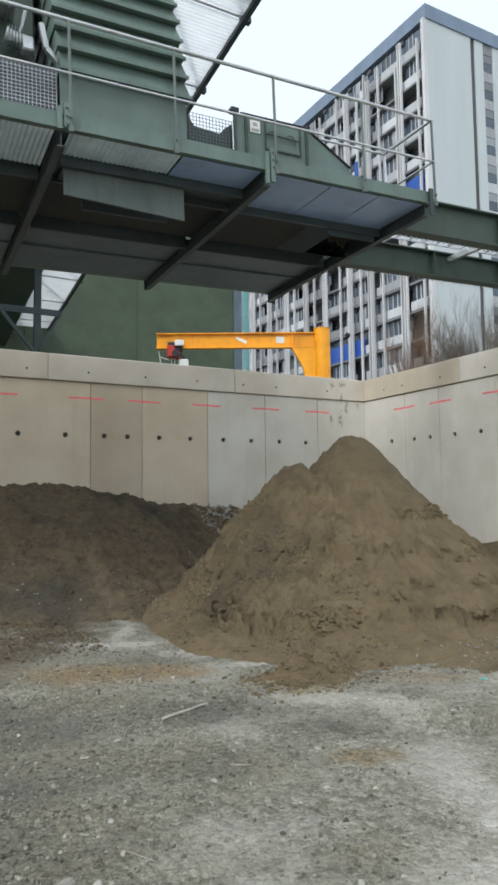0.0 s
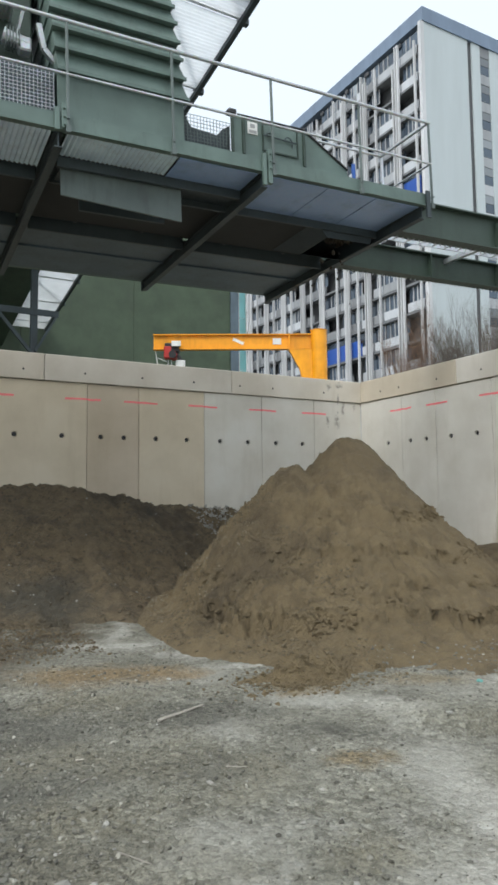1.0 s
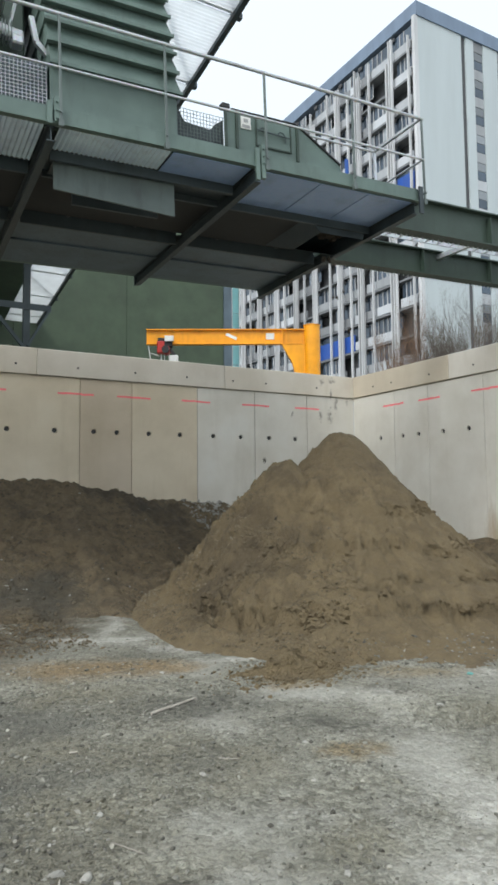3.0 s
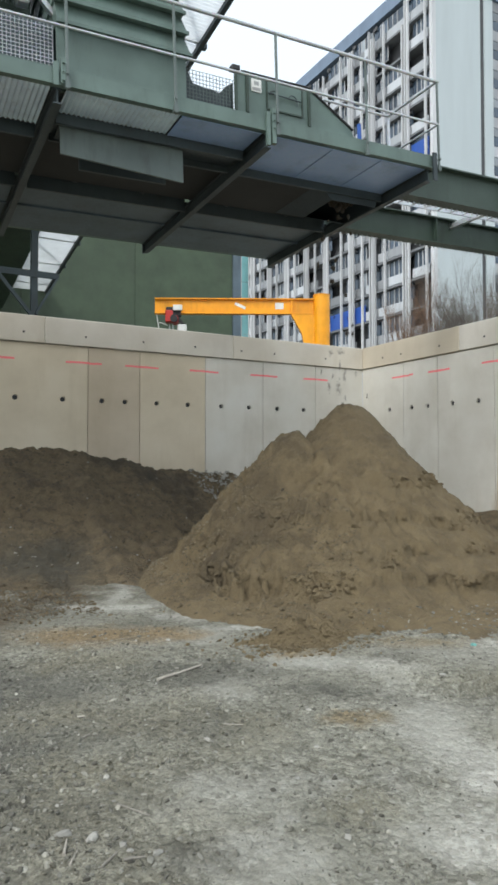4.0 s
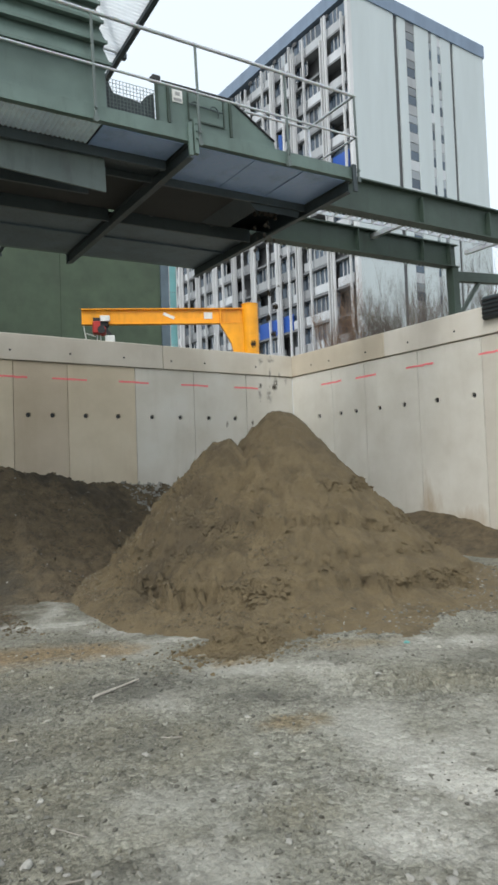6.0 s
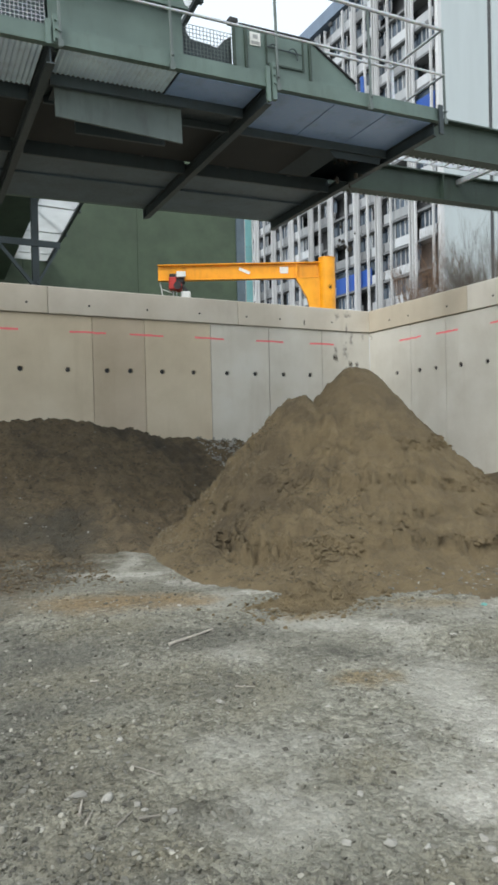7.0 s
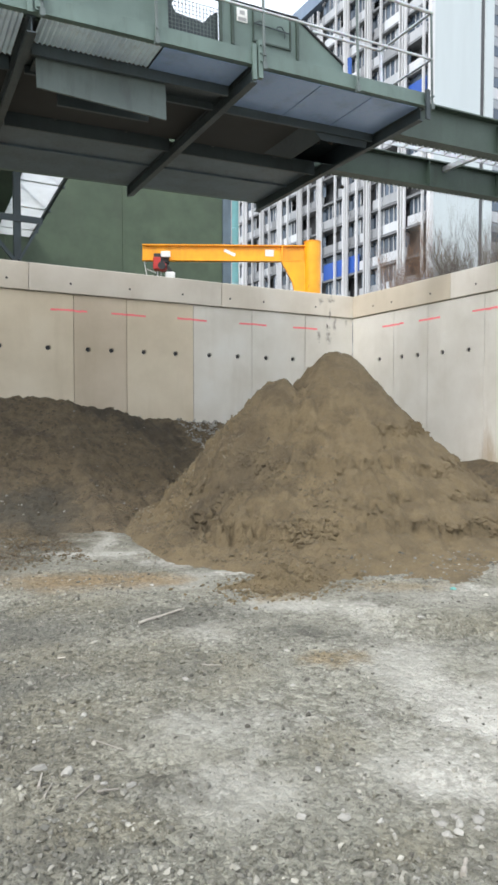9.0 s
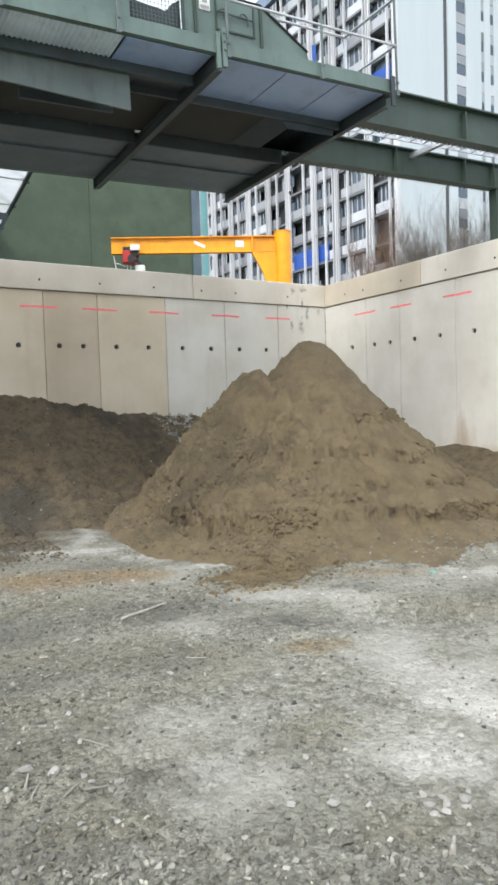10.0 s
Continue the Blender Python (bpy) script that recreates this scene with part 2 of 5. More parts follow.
def make_ground():
    m, nt, b = node_mat("dusty_gravel_ground", 0.95)
    v = coords(nt, world_space=True)
    turned = coords(nt, (0.6, 1.2, 1.0), world_space=True)
    big = noise_of(nt, turned, 0.8, 6, 0.6)
    mid = noise_of(nt, v, 2.4, 12, 0.74)
    calm = noise_of(nt, v, 2.2, 5, 0.6)
    fine = noise_of(nt, v, 20, 7, 0.74)
    speck = noise_of(nt, v, 70, 4, 0.8)
    wob = nt.nodes.new("ShaderNodeVectorMath")
    wob.operation = "ADD"
    nt.links.new(v, wob.inputs[0])
    sway = add(nt, "ShaderNodeTexNoise", Scale=26.0, Detail=3.0)
    nt.links.new(v, sway.inputs["Vector"])
    small = nt.nodes.new("ShaderNodeVectorMath")
    small.operation = "SCALE"
    small.inputs["Scale"].default_value = 0.035
    nt.links.new(sway.outputs["Color"], small.inputs[0])
    nt.links.new(small.outputs[0], wob.inputs[1])

    def crumbs(scale):
        n = add(nt, "ShaderNodeTexVoronoi", Scale=scale)
        nt.links.new(wob.outputs[0], n.inputs["Vector"])
        return n

    grit, lumps = crumbs(55.0), crumbs(24.0)
    base = ramp(nt, big, [(0.30, (0.165, 0.162, 0.136)), (0.46, (0.228, 0.225, 0.19)), (0.60, (0.29, 0.286, 0.246)), (0.76, (0.38, 0.376, 0.335))])
    base = mix(nt, ramp(nt, noise_of(nt, v, 0.9, 8, 0.7), [(0.50, (0, 0, 0)), (0.66, (0.3,) * 3)]), base, (0.225, 0.205, 0.145))
    powder = None

    def spill(colour, rows, ragged=3.2, edge=None, dusty=0.0):
        nonlocal base, powder
        for x, y, rx, ry, strength in rows:
            rim, soft = patch(nt, edge or mid, x, y, rx, ry, 28.0, ragged)
            there = ramp(nt, rim, [(0.30, (strength,) * 3), (1.3, (0, 0, 0))])
            base = mix(nt, there, base, colour)
            if dusty:
                mine = math_node(nt, "MULTIPLY", there, dusty)
                powder = mine if powder is None else math_node(nt, "MAXIMUM", powder, mine)

    # powdery pale spills
    spill((0.335, 0.331, 0.302), PALE_SPILLS, 2.6, calm, 0.7)
    # damp dark ground
    spill((0.115, 0.113, 0.098), ((2.85, 4.03, 0.5, 0.26, 0.8), (2.23, 4.84, 0.6, 0.5, 0.75), (1.13, 2.65, 0.4, 0.2, 0.8), (0.68, 2.42, 0.4, 0.2, 0.75), (1.10, 5.02, 0.5, 0.7, 0.7), (0.98, 3.19, 0.35, 0.22, 0.65),
                                  (0.3, 5.2, 1.0, 1.4, 0.8), (0.2, 3.4, 0.8, 1.4, 0.5), (0.55, 3.3, 0.5, 0.6, 0.5), (1.0, 4.2, 0.7, 0.4, 0.5), (1.6, 5.4, 0.6, 0.3, 0.45), (0.9, 8.2, 1.2, 0.8, 0.6), (3.6, 3.3, 0.8, 0.2, 0.4), (0.4, 4.0, 0.5, 0.5, 0.6), (1.75, 3.9, 0.5, 0.3, 0.4), (3.9, 4.5, 0.3, 0.3, 0.5)))
    # olive and sandy tints
    spill((0.222, 0.208, 0.158), ((2.03, 2.59, 0.22, 0.3, 0.6), (0.90, 2.48, 0.25, 0.18, 0.6), (0.85, 3.63, 0.4, 0.28, 0.65), (1.77, 1.82, 0.22, 0.16, 0.6), (2.08, 3.65, 0.28, 0.36, 0.55), (1.5, 5.6, 0.7, 0.5, 0.7), (0.8, 3.0, 0.7, 0.9, 0.45), (1.5, 4.2, 0.7, 0.5, 0.45), (0.9, 4.5, 0.5, 0.4, 0.5), (4.2, 3.4, 0.7, 0.35, 0.4)))
    spill((0.25, 0.185, 0.105), ((1.80, 6.36, 1.1, 0.48, 0.95), (2.40, 6.1, 0.5, 0.35, 0.85)), 1.6)
    spill((0.225, 0.175, 0.100), ((2.68, 3.51, 0.3, 0.2, 0.8), (3.29, 5.19, 0.5, 0.45, 0.85), (4.3, 4.75, 0.8, 0.25, 0.6)))
    # soil strewn before the heap
    spill((0.105, 0.083, 0.053), ((0.6, 8.5, 1.9, 1.0, 0.95), (2.0, 9.0, 0.9, 0.6, 0.95), (1.0, 7.6, 0.8, 0.8, 0.9), (1.9, 8.4, 0.7, 0.4, 0.9), (0.7, 6.6, 0.5, 0.6, 0.6)), 1.8)
    # white powder
    spill((0.49, 0.482, 0.45), WHITE_SPILLS, 2.4, calm, 1.0)
    bare = math_node(nt, "SUBTRACT", 1.0, math_node(nt, "MULTIPLY", powder, 0.85))
    # crumbly places between the dusty ones: small stones lighter and darker than the dirt
    loose = ramp(nt, noise_of(nt, v, 1.5, 8, 0.7), [(0.40, (0.45,) * 3), (0.54, (1, 1, 1))])
    loose = math_node(nt, "MULTIPLY", loose, bare)
    tone = ramp(nt, lumps.outputs["Color"], [(0.18, (0.60, 0.59, 0.58)), (0.40, (0.95, 0.95, 0.94)), (0.64, (1.04, 1.04, 1.04)), (0.85, (1.30, 1.31, 1.33))])
    base = mix(nt, loose, base, mix(nt, 0.75, base, tone, "MULTIPLY"))
    tone = ramp(nt, grit.outputs["Color"], [(0.1, (0.62, 0.61, 0.59)), (0.5, (0.98, 0.98, 0.97)), (0.9, (1.30, 1.30, 1.30))])
    base = mix(nt, loose, base, mix(nt, 0.8, base, tone, "MULTIPLY"))
    # shade between the small stones, put into the colour
    gap_shade = math_node(nt, "MAXIMUM", ramp(nt, lumps.outputs["Distance"], [(0.50, (0, 0, 0)), (0.75, (0.5,) * 3)]), ramp(nt, grit.outputs["Distance"], [(0.52, (0, 0, 0)), (0.78, (0.4,) * 3)]))
    clumped = math_node(nt, "MULTIPLY", gap_shade, math_node(nt, "MULTIPLY", loose, ramp(nt, noise_of(nt, v, 5.0, 6, 0.7), [(0.45, (0, 0, 0)), (0.58, (1, 1, 1))])))
    base = mix(nt, clumped, base, (0.06, 0.057, 0.047))
    # the same painted shade between finer crumbs, by noise
    crumb_shade = mix(nt, 0.7, base, (0.04, 0.04, 0.032))
    base = mix(nt, math_node(nt, "MULTIPLY", ramp(nt, fine, [(0.36, (0.8,) * 3), (0.46, (0, 0, 0))]), bare), base, crumb_shade)
    base = mix(nt, math_node(nt, "MULTIPLY", ramp(nt, speck, [(0.33, (0.4,) * 3), (0.42, (0, 0, 0))]), bare), base, (0.085, 0.082, 0.068))
    base = mix(nt, 1.0, base, (0.96, 0.952, 0.918), "MULTIPLY")
    nt.links.new(base, b.inputs["Base Color"])
    h = math_node(nt, "ADD", math_node(nt, "MULTIPLY", fine, 1.6), math_node(nt, "ADD", math_node(nt, "MULTIPLY", mid, 1.5), math_node(nt, "MULTIPLY", speck, 0.6)))
    h = math_node(nt, "ADD", h, math_node(nt, "MULTIPLY", math_node(nt, "ADD", grit.outputs["Distance"], math_node(nt, "MULTIPLY", lumps.outputs["Distance"], 2.0)), -0.8))
    bump(nt, b, math_node(nt, "MULTIPLY", h, bare), 0.8, 0.015)
    return m


def make_plain(name, colour, rough=0.6, metal=0.0, vary=0.06, pieces=False):
    m, nt, b = node_mat(name, rough, metal)
    v = coords(nt, world_space=True)
    lo, hi = tuple(c * (1 - vary * 2) for c in colour), tuple(min(1, c * (1 + vary * 2)) for c in colour)
    base = ramp(nt, noise_of(nt, v, 3.0, 6), [(0.3, lo), (0.7, hi)])
    base = random_shift(nt, base, vary)
    if pieces:
        geo = nt.nodes.new("ShaderNodeNewGeometry")
        base = mix(nt, 1.0, base, ramp(nt, geo.outputs["Random Per Island"], [(0, (0.30, 0.29, 0.27)), (0.5, (0.66, 0.66, 0.64)), (0.88, (1.1, 1.1, 1.07)), (1, (1.6, 1.6, 1.56))]), "MULTIPLY")
    nt.links.new(base, b.inputs["Base Color"])
    return m


def make_facade(name, colour, rough=0.6, vary=0.08, streaks=0.25):
    m, nt, b = node_mat(name, rough)
    v = coords(nt, (0.5, 0.5, 0.08), world_space=True)
    base = ramp(nt, noise_of(nt, v, 1.2, 6), [(0.3, tuple(c * (1 - streaks) for c in colour)), (0.7, colour)])
    nt.links.new(random_shift(nt, base, vary), b.inputs["Base Color"])
    return m


def make_glass(name, tint, rough=0.08):
    """Window glass of an unlit room: dark behind, with a mirror-like face."""
    m, nt, b = node_mat(name, rough)
    base = random_shift(nt, mix(nt, 0.0, tint, tint), 0.45)
    nt.links.new(base, b.inputs["Base Color"])
    b.inputs["Specular IOR Level"].default_value = 0.6
    return m


def make_translucent(name, colour):
    m, nt, b = node_mat(name, 0.5)
    tr = nt.nodes.new("ShaderNodeBsdfTranslucent")
    v = coords(nt, world_space=True)
    base = ramp(nt, noise_of(nt, v, 1.8, 5), [(0.3, tuple(c * 0.86 for c in colour)), (0.7, colour)])
    nt.links.new(base, tr.inputs["Color"])
    nt.links.new(base, b.inputs["Base Color"])
    ms = nt.nodes.new("ShaderNodeMixShader")
    ms.inputs[0].default_value = 0.75
    nt.links.new(b.outputs[0], ms.inputs[1])
    nt.links.new(tr.outputs[0], ms.inputs[2])
    nt.links.new(ms.outputs[0], nt.nodes["Material Output"].inputs["Surface"])
    return m


CONCRETE = make_concrete()
# pours of different cement: brownish, yellowish and cool grey
POURS = {"brown": make_concrete("brownish_cast_concrete", (0.90, 0.82, 0.71)),
         "tan": make_concrete("yellowish_cast_concrete", (1.02, 0.95, 0.82)),
         "cool": make_concrete("cool_grey_cast_concrete", (1.06, 1.08, 1.09))}
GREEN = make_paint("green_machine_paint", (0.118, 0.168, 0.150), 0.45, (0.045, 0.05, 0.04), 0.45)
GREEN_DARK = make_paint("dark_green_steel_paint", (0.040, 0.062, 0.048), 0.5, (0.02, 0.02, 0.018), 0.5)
HALL_GREEN = make_paint("hall_cladding_green", (0.049, 0.073, 0.042), 0.55, (0.045, 0.05, 0.035), 0.3, 0.6)
YELLOW = make_paint("yellow_crane_paint", (0.84, 0.345, 0.006), 0.4, (0.25, 0.10, 0.02), 0.35)
GALV = make_metal("galvanised_steel", (0.62, 0.64, 0.66), 0.38, 0.8)
# lighter and bluer than bare zinc: bounced light put into the colour
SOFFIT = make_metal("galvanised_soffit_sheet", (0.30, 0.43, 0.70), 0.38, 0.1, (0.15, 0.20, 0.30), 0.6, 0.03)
DULL_PLATE = make_paint("grey_steel_plate", (0.12, 0.15, 0.145), 0.5, (0.06, 0.06, 0.06), 0.6)
DARK_STEEL = make_paint("dark_grimy_steel", (0.048, 0.064, 0.072), 0.55, (0.03, 0.027, 0.023), 0.5)
TROUGH = make_paint("dark_blue_steel_plate", (0.040, 0.056, 0.068), 0.5, (0.02, 0.022, 0.024), 0.5)
RUBBER = make_plain("black_rubber_belt", (0.022, 0.024, 0.025), 0.8)
SAND_CRUMB = make_soil("damp_sand_crumbs", (0.150, 0.120, 0.074), (0.105, 0.083, 0.050), (0.055, 0.044, 0.027), 0.3, 85, 7.0, 0.004)
# spots: fresh wet soil on top; older soil plus painted platform shade
SAND = make_soil("damp_brown_sand", (0.212, 0.162, 0.089), (0.160, 0.122, 0.067), (0.080, 0.062, 0.036), 0.35, 85, 3.2, 0.04,
                 (((6.33, 8.38, 1.35, 1.35), 0.9, (0.088, 0.068, 0.041)), ((4.3, 7.9, 1.1, 1.6), 1.8, (0.100, 0.077, 0.046))))
DARK_SOIL = make_soil("dark_grey_brown_soil", (0.225, 0.170, 0.098), (0.135, 0.106, 0.066), (0.034, 0.030, 0.021), 0.5, 60, 6.0, 0.055,
                      (((1.6, 9.9, 1.9, 0.9), 2.4, (0.098, 0.089, 0.066)), ((4.6, 12.6, 1.6, 0.7), 1.8, (0.060, 0.052, 0.038))))
DARK_CRUMB = make_soil("dark_soil_crumbs", (0.125, 0.10, 0.062), (0.085, 0.069, 0.046), (0.04, 0.034, 0.024), 0.3, 70, 9.0, 0.004)
CLOD = make_soil("wet_soil_clod", (0.055, 0.045, 0.033), (0.045, 0.036, 0.026), (0.02, 0.016, 0.012), 0.4, 60, 20.0, 0.01)
GROUND = make_ground()
STONE = make_plain("pale_grey_stone", (0.30, 0.292, 0.262), 0.85, 0, 0.16)
STONE_DARK = make_plain("mid_grey_stone", (0.245, 0.238, 0.208), 0.9, 0, 0.2, True)
DRY_CRUMB = make_plain("dry_sandy_crumb", (0.20, 0.172, 0.122), 0.9, 0, 0.2)
WOOD = make_plain("weathered_bare_wood", (0.27, 0.25, 0.215), 0.85, 0, 0.2)
RED_PAINT = make_plain("red_spray_paint", (1.0, 0.24, 0.26), 0.7)
RED_HOIST = make_plain("red_hoist_casing", (0.45, 0.035, 0.03), 0.4)
BLACK = make_plain("black_plastic", (0.02, 0.02, 0.022), 0.5)
WHITE = make_plain("white_plastic", (0.75, 0.75, 0.73), 0.5)
LABEL_GREY = make_plain("grey_print", (0.35, 0.36, 0.36), 0.6)
BLUE_DRUM = make_plain("blue_plastic", (0.02, 0.10, 0.42), 0.45)
TOWER_WHITE = make_facade("white_render_panel", (0.50, 0.555, 0.58), 0.65, 0.03, 0.08)
TOWER_GREY = make_facade("grey_concrete_frame", (0.20, 0.21, 0.225), 0.7)
TOWER_SPANDREL = make_facade("pale_balcony_panel", (0.43, 0.45, 0.48), 0.6, 0.5)
# dark gable joints; also shade painted into recesses and under slabs
TOWER_DARK = make_facade("dark_joint_and_recess_shade", (0.085, 0.088, 0.095), 0.8)
TOWER_BLUE = make_facade("slate_blue_parapet", (0.20, 0.265, 0.37), 0.6, 0.05)
BLUE_PANEL = make_facade("bright_blue_panel", (0.02, 0.09, 0.42), 0.5, 0.05)
POLE = make_facade("pale_metal_tube", (0.58, 0.59, 0.61), 0.45, 0.2)
# darker than the grey plate: the dim platform underside is painted in
BACK_PLATE = make_paint("dark_blue_grey_plate", (0.085, 0.117, 0.145), 0.5, (0.04, 0.045, 0.05), 0.5)
# bluish lift in the colour, also in place of bounced light
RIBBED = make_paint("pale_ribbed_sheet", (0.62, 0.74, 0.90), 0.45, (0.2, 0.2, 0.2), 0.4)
TEAL = make_plain("turquoise_scrap", (0.12, 0.30, 0.27), 0.6)
GLASS = make_glass("dark_window_glass", (0.055, 0.078, 0.11))
GLASS_PALE = make_glass("pale_blind_glass", (0.24, 0.265, 0.29), 0.25)
CYAN = make_translucent("pale_turquoise_sheet", (0.62, 0.93, 0.94))
CLEAR = make_translucent("white_translucent_sheet", (0.86, 0.89, 0.91))
BARK = make_plain("grey_brown_bark", (0.10, 0.085, 0.07), 0.9, 0, 0.2)
BARK_RED = make_plain("reddish_twig", (0.17, 0.11, 0.075), 0.9, 0, 0.2)


# ---- mesh helpers ----
def part(name, bm, material, parent=None, label="", smooth=False):
    me = bpy.data.meshes.new(name)
    bm.normal_update()
    bm.to_mesh(me)
    bm.free()
    me.materials.append(material)
    if smooth:
        me.polygons.foreach_set("use_smooth", [True] * len(me.polygons))
    ob = new(name, me)
    if parent is not None:
        ob.parent = parent
    if label:
        tagged(ob, label)
    return ob


def share(name, me, m, parent=None):
    ob = new(name, me)
    ob.matrix_basis = m
    if parent is not None:
        ob.parent = parent
    return ob


def thing(name, m=None):
    ob = new(name)
    if m is not None:
        ob.matrix_basis = m
    return ob


def box(bm, x0, x1, y0, y1, z0, z1, bevel=0.0):
    vs = bmesh.ops.create_cube(bm, size=1.0)["verts"]
    bmesh.ops.transform(bm, matrix=Matrix.Translation(((x0 + x1) / 2, (y0 + y1) / 2, (z0 + z1) / 2)) @ Matrix.Diagonal((x1 - x0, y1 - y0, z1 - z0, 1)), verts=vs)
    if bevel:
        es = list({e for v in vs for e in v.link_edges})
        bmesh.ops.bevel(bm, geom=es, offset=bevel, segments=1, affect="EDGES")
    return bm


def boxes(*rows, bevel=0.0):
    bm = bmesh.new()
    for r in rows:
        box(bm, *r, bevel=bevel)
    return bm


def tube(bm, a, b, r, sides=10, r2=None):
    a, b = Vector(a), Vector(b)
    d = b - a
    m = Matrix.Translation((a + b) / 2) @ d.to_track_quat("Z", "Y").to_matrix().to_4x4()
    bmesh.ops.create_cone(bm, cap_ends=True, segments=sides, radius1=r, radius2=r if r2 is None else r2, depth=d.length, matrix=m)
    return bm


def tubes(*rows, sides=10):
    bm = bmesh.new()
    for a, b, r in rows:
        tube(bm, a, b, r, sides)
    return bm


def bar(bm, a, b, w, h, up=(0, 0, 1)):
    """A square bar from a to b."""
    a, b, up = Vector(a), Vector(b), Vector(up)
    d = (b - a)
    x = d.cross(up)
    if x.length < 1e-6:
        x = Vector((1, 0, 0))
    x.normalize()
    z = x.cross(d).normalized()
    m = Matrix((x, d.normalized(), z)).transposed().to_4x4()
    vs = bmesh.ops.create_cube(bm, size=1.0)["verts"]
    bmesh.ops.transform(bm, matrix=Matrix.Translation((a + b) / 2) @ m @ Matrix.Diagonal((w, d.length, h, 1)), verts=vs)
    return bm


def prism(bm, outline, y0, y1):
    """An outline in x and z, drawn out from y0 to y1."""
    front = [bm.verts.new((x, y0, z)) for x, z in outline]
    back = [bm.verts.new((x, y1, z)) for x, z in outline]
    n = len(outline)
    bm.faces.new(front)
    bm.faces.new(back[::-1])
    for i in range(n):
        bm.faces.new((front[(i + 1) % n], front[i], back[i], back[(i + 1) % n]))
    bmesh.ops.recalc_face_normals(bm, faces=bm.faces)
    return bm


def i_beam(bm, x0, x1, y, z0, z1, width=0.2, web=0.014, flange=0.022):
    w, f = width / 2, web / 2
    outline = [(-w, z0), (w, z0), (w, z0 + flange), (f, z0 + flange), (f, z1 - flange), (w, z1 - flange), (w, z1), (-w, z1), (-w, z1 - flange), (-f, z1 - flange), (-f, z0 + flange), (-w, z0 + flange)]
    ends = [[bm.verts.new((x, y + a, b)) for a, b in outline] for x in (x0, x1)]
    n = len(outline)
    bm.faces.new(ends[0])
    bm.faces.new(ends[1][::-1])
    for i in range(n):
        j = (i + 1) % n
        bm.faces.new((ends[0][j], ends[0][i], ends[1][i], ends[1][j]))
    bmesh.ops.recalc_face_normals(bm, faces=bm.faces)
    return bm


def corrugated(bm, x0, x1, y0, y1, z, pitch=0.060, rise=0.024):
    """A sheet whose ribs run along y."""
    n = max(2, int((x1 - x0) / (pitch / 2)))
    rows = []
    for i in range(n + 1):
        x = x0 + (x1 - x0) * i / n
        zz = z + (rise if i % 2 else 0)
        rows.append((bm.verts.new((x, y0, zz)), bm.verts.new((x, y1, zz))))
    top = []
    for a, b in rows:
        top.append((bm.verts.new(a.co + Vector((0, 0, 0.004))), bm.verts.new(b.co + Vector((0, 0, 0.004)))))
    for i in range(n):
        bm.faces.new((rows[i][0], rows[i][1], rows[i + 1][1], rows[i + 1][0]))
        bm.faces.new((top[i][0], top[i + 1][0], top[i + 1][1], top[i][1]))
    return bm


def mesh_screen(bm, x0, x1, z0, z1, y, step=0.045, r=0.003):
    n = int((x1 - x0) / step)
    for i in range(n + 1):
        x = x0 + (x1 - x0) * i / n
        box(bm, x - r, x + r, y - r, y + r, z0, z1)
    n = int((z1 - z0) / step)
    for i in range(n + 1):
        z = z0 + (z1 - z0) * i / n
        box(bm, x0, x1, y - 2 * r, y - r, z - r, z + r)
    return bm


def rock(seed, size, flat=0.7, level=1):
    rnd = random.Random(seed)
    bm = bmesh.new()
    bmesh.ops.create_icosphere(bm, subdivisions=level, radius=size)
    for v in bm.verts:
        n = noise.noise(v.co * (1.3 / size) + Vector((seed * 3.1, seed * 1.7, 0)))
        v.co *= 1 + 0.45 * n + rnd.uniform(-0.12, 0.12)
        v.co.z *= flat
    return bm


# ---- ground ----
def axis(lo, hi, step, far):
    inner = list(np.arange(lo, hi + 1e-6, step))
    out, d, x = [], step, hi
    while x < far:
        d *= 1.25
        x += d
        out.append(x)
    before, d, x = [], step, lo
    while x > -far:
        d *= 1.25
        x -= d
        before.append(x)
    return before[::-1] + inner + out


def ground_height(x, y):
    if not (-6 < x < 14 and -4 < y < 16):
        return 0.0
    h = 0.012 * noise.noise(Vector((x * 1.4, y * 1.4, 0))) + 0.006 * noise.noise(Vector((x * 6, y * 6, 3))) + 0.005 * noise.noise(Vector((x * 11, y * 11, 5))) + 0.004 * (1 - abs(noise.noise(Vector((x * 8, y * 8, 1))))) ** 3 + 0.003 * noise.noise(Vector((x * 24, y * 24, 6)))
    if x < 6 and y < 6:
        h += (1 - 0.8 * powder_at(x, y)) * (0.007 * max(0.0, noise.noise(Vector((x * 19, y * 19, 9)))) + 0.005 * noise.noise(Vector((x * 37, y * 37, 2))))
    # tyre ribs pressed into the ground beside the pile
    s = (x - 4.2) * 0.47 + (y - 3.45) * 0.88
    along = (x - 4.2) * 0.88 - (y - 3.45) * 0.47
    near = math.exp(-((s / 0.35) ** 2)) * math.exp(-((along / 0.9) ** 4))
    h += 0.034 * near * math.sin(s * 38 + 3.0 * math.sin(along * 9) + 2 * noise.noise(Vector((x * 3, y * 3, 8))))
    return h


def make_grid(name, xs, ys, height, material):
    nx, ny = len(xs), len(ys)
    verts = [(x, y, height(x, y)) for y in ys for x in xs]
    faces = [(j * nx + i, j * nx + i + 1, (j + 1) * nx + i + 1, (j + 1) * nx + i) for j in range(ny - 1) for i in range(nx - 1)]
    me = bpy.data.meshes.new(name)
    me.from_pydata(verts, [], faces)
    me.materials.append(material)
    me.polygons.foreach_set("use_smooth", [True] * len(me.polygons))
    return new(name, me)


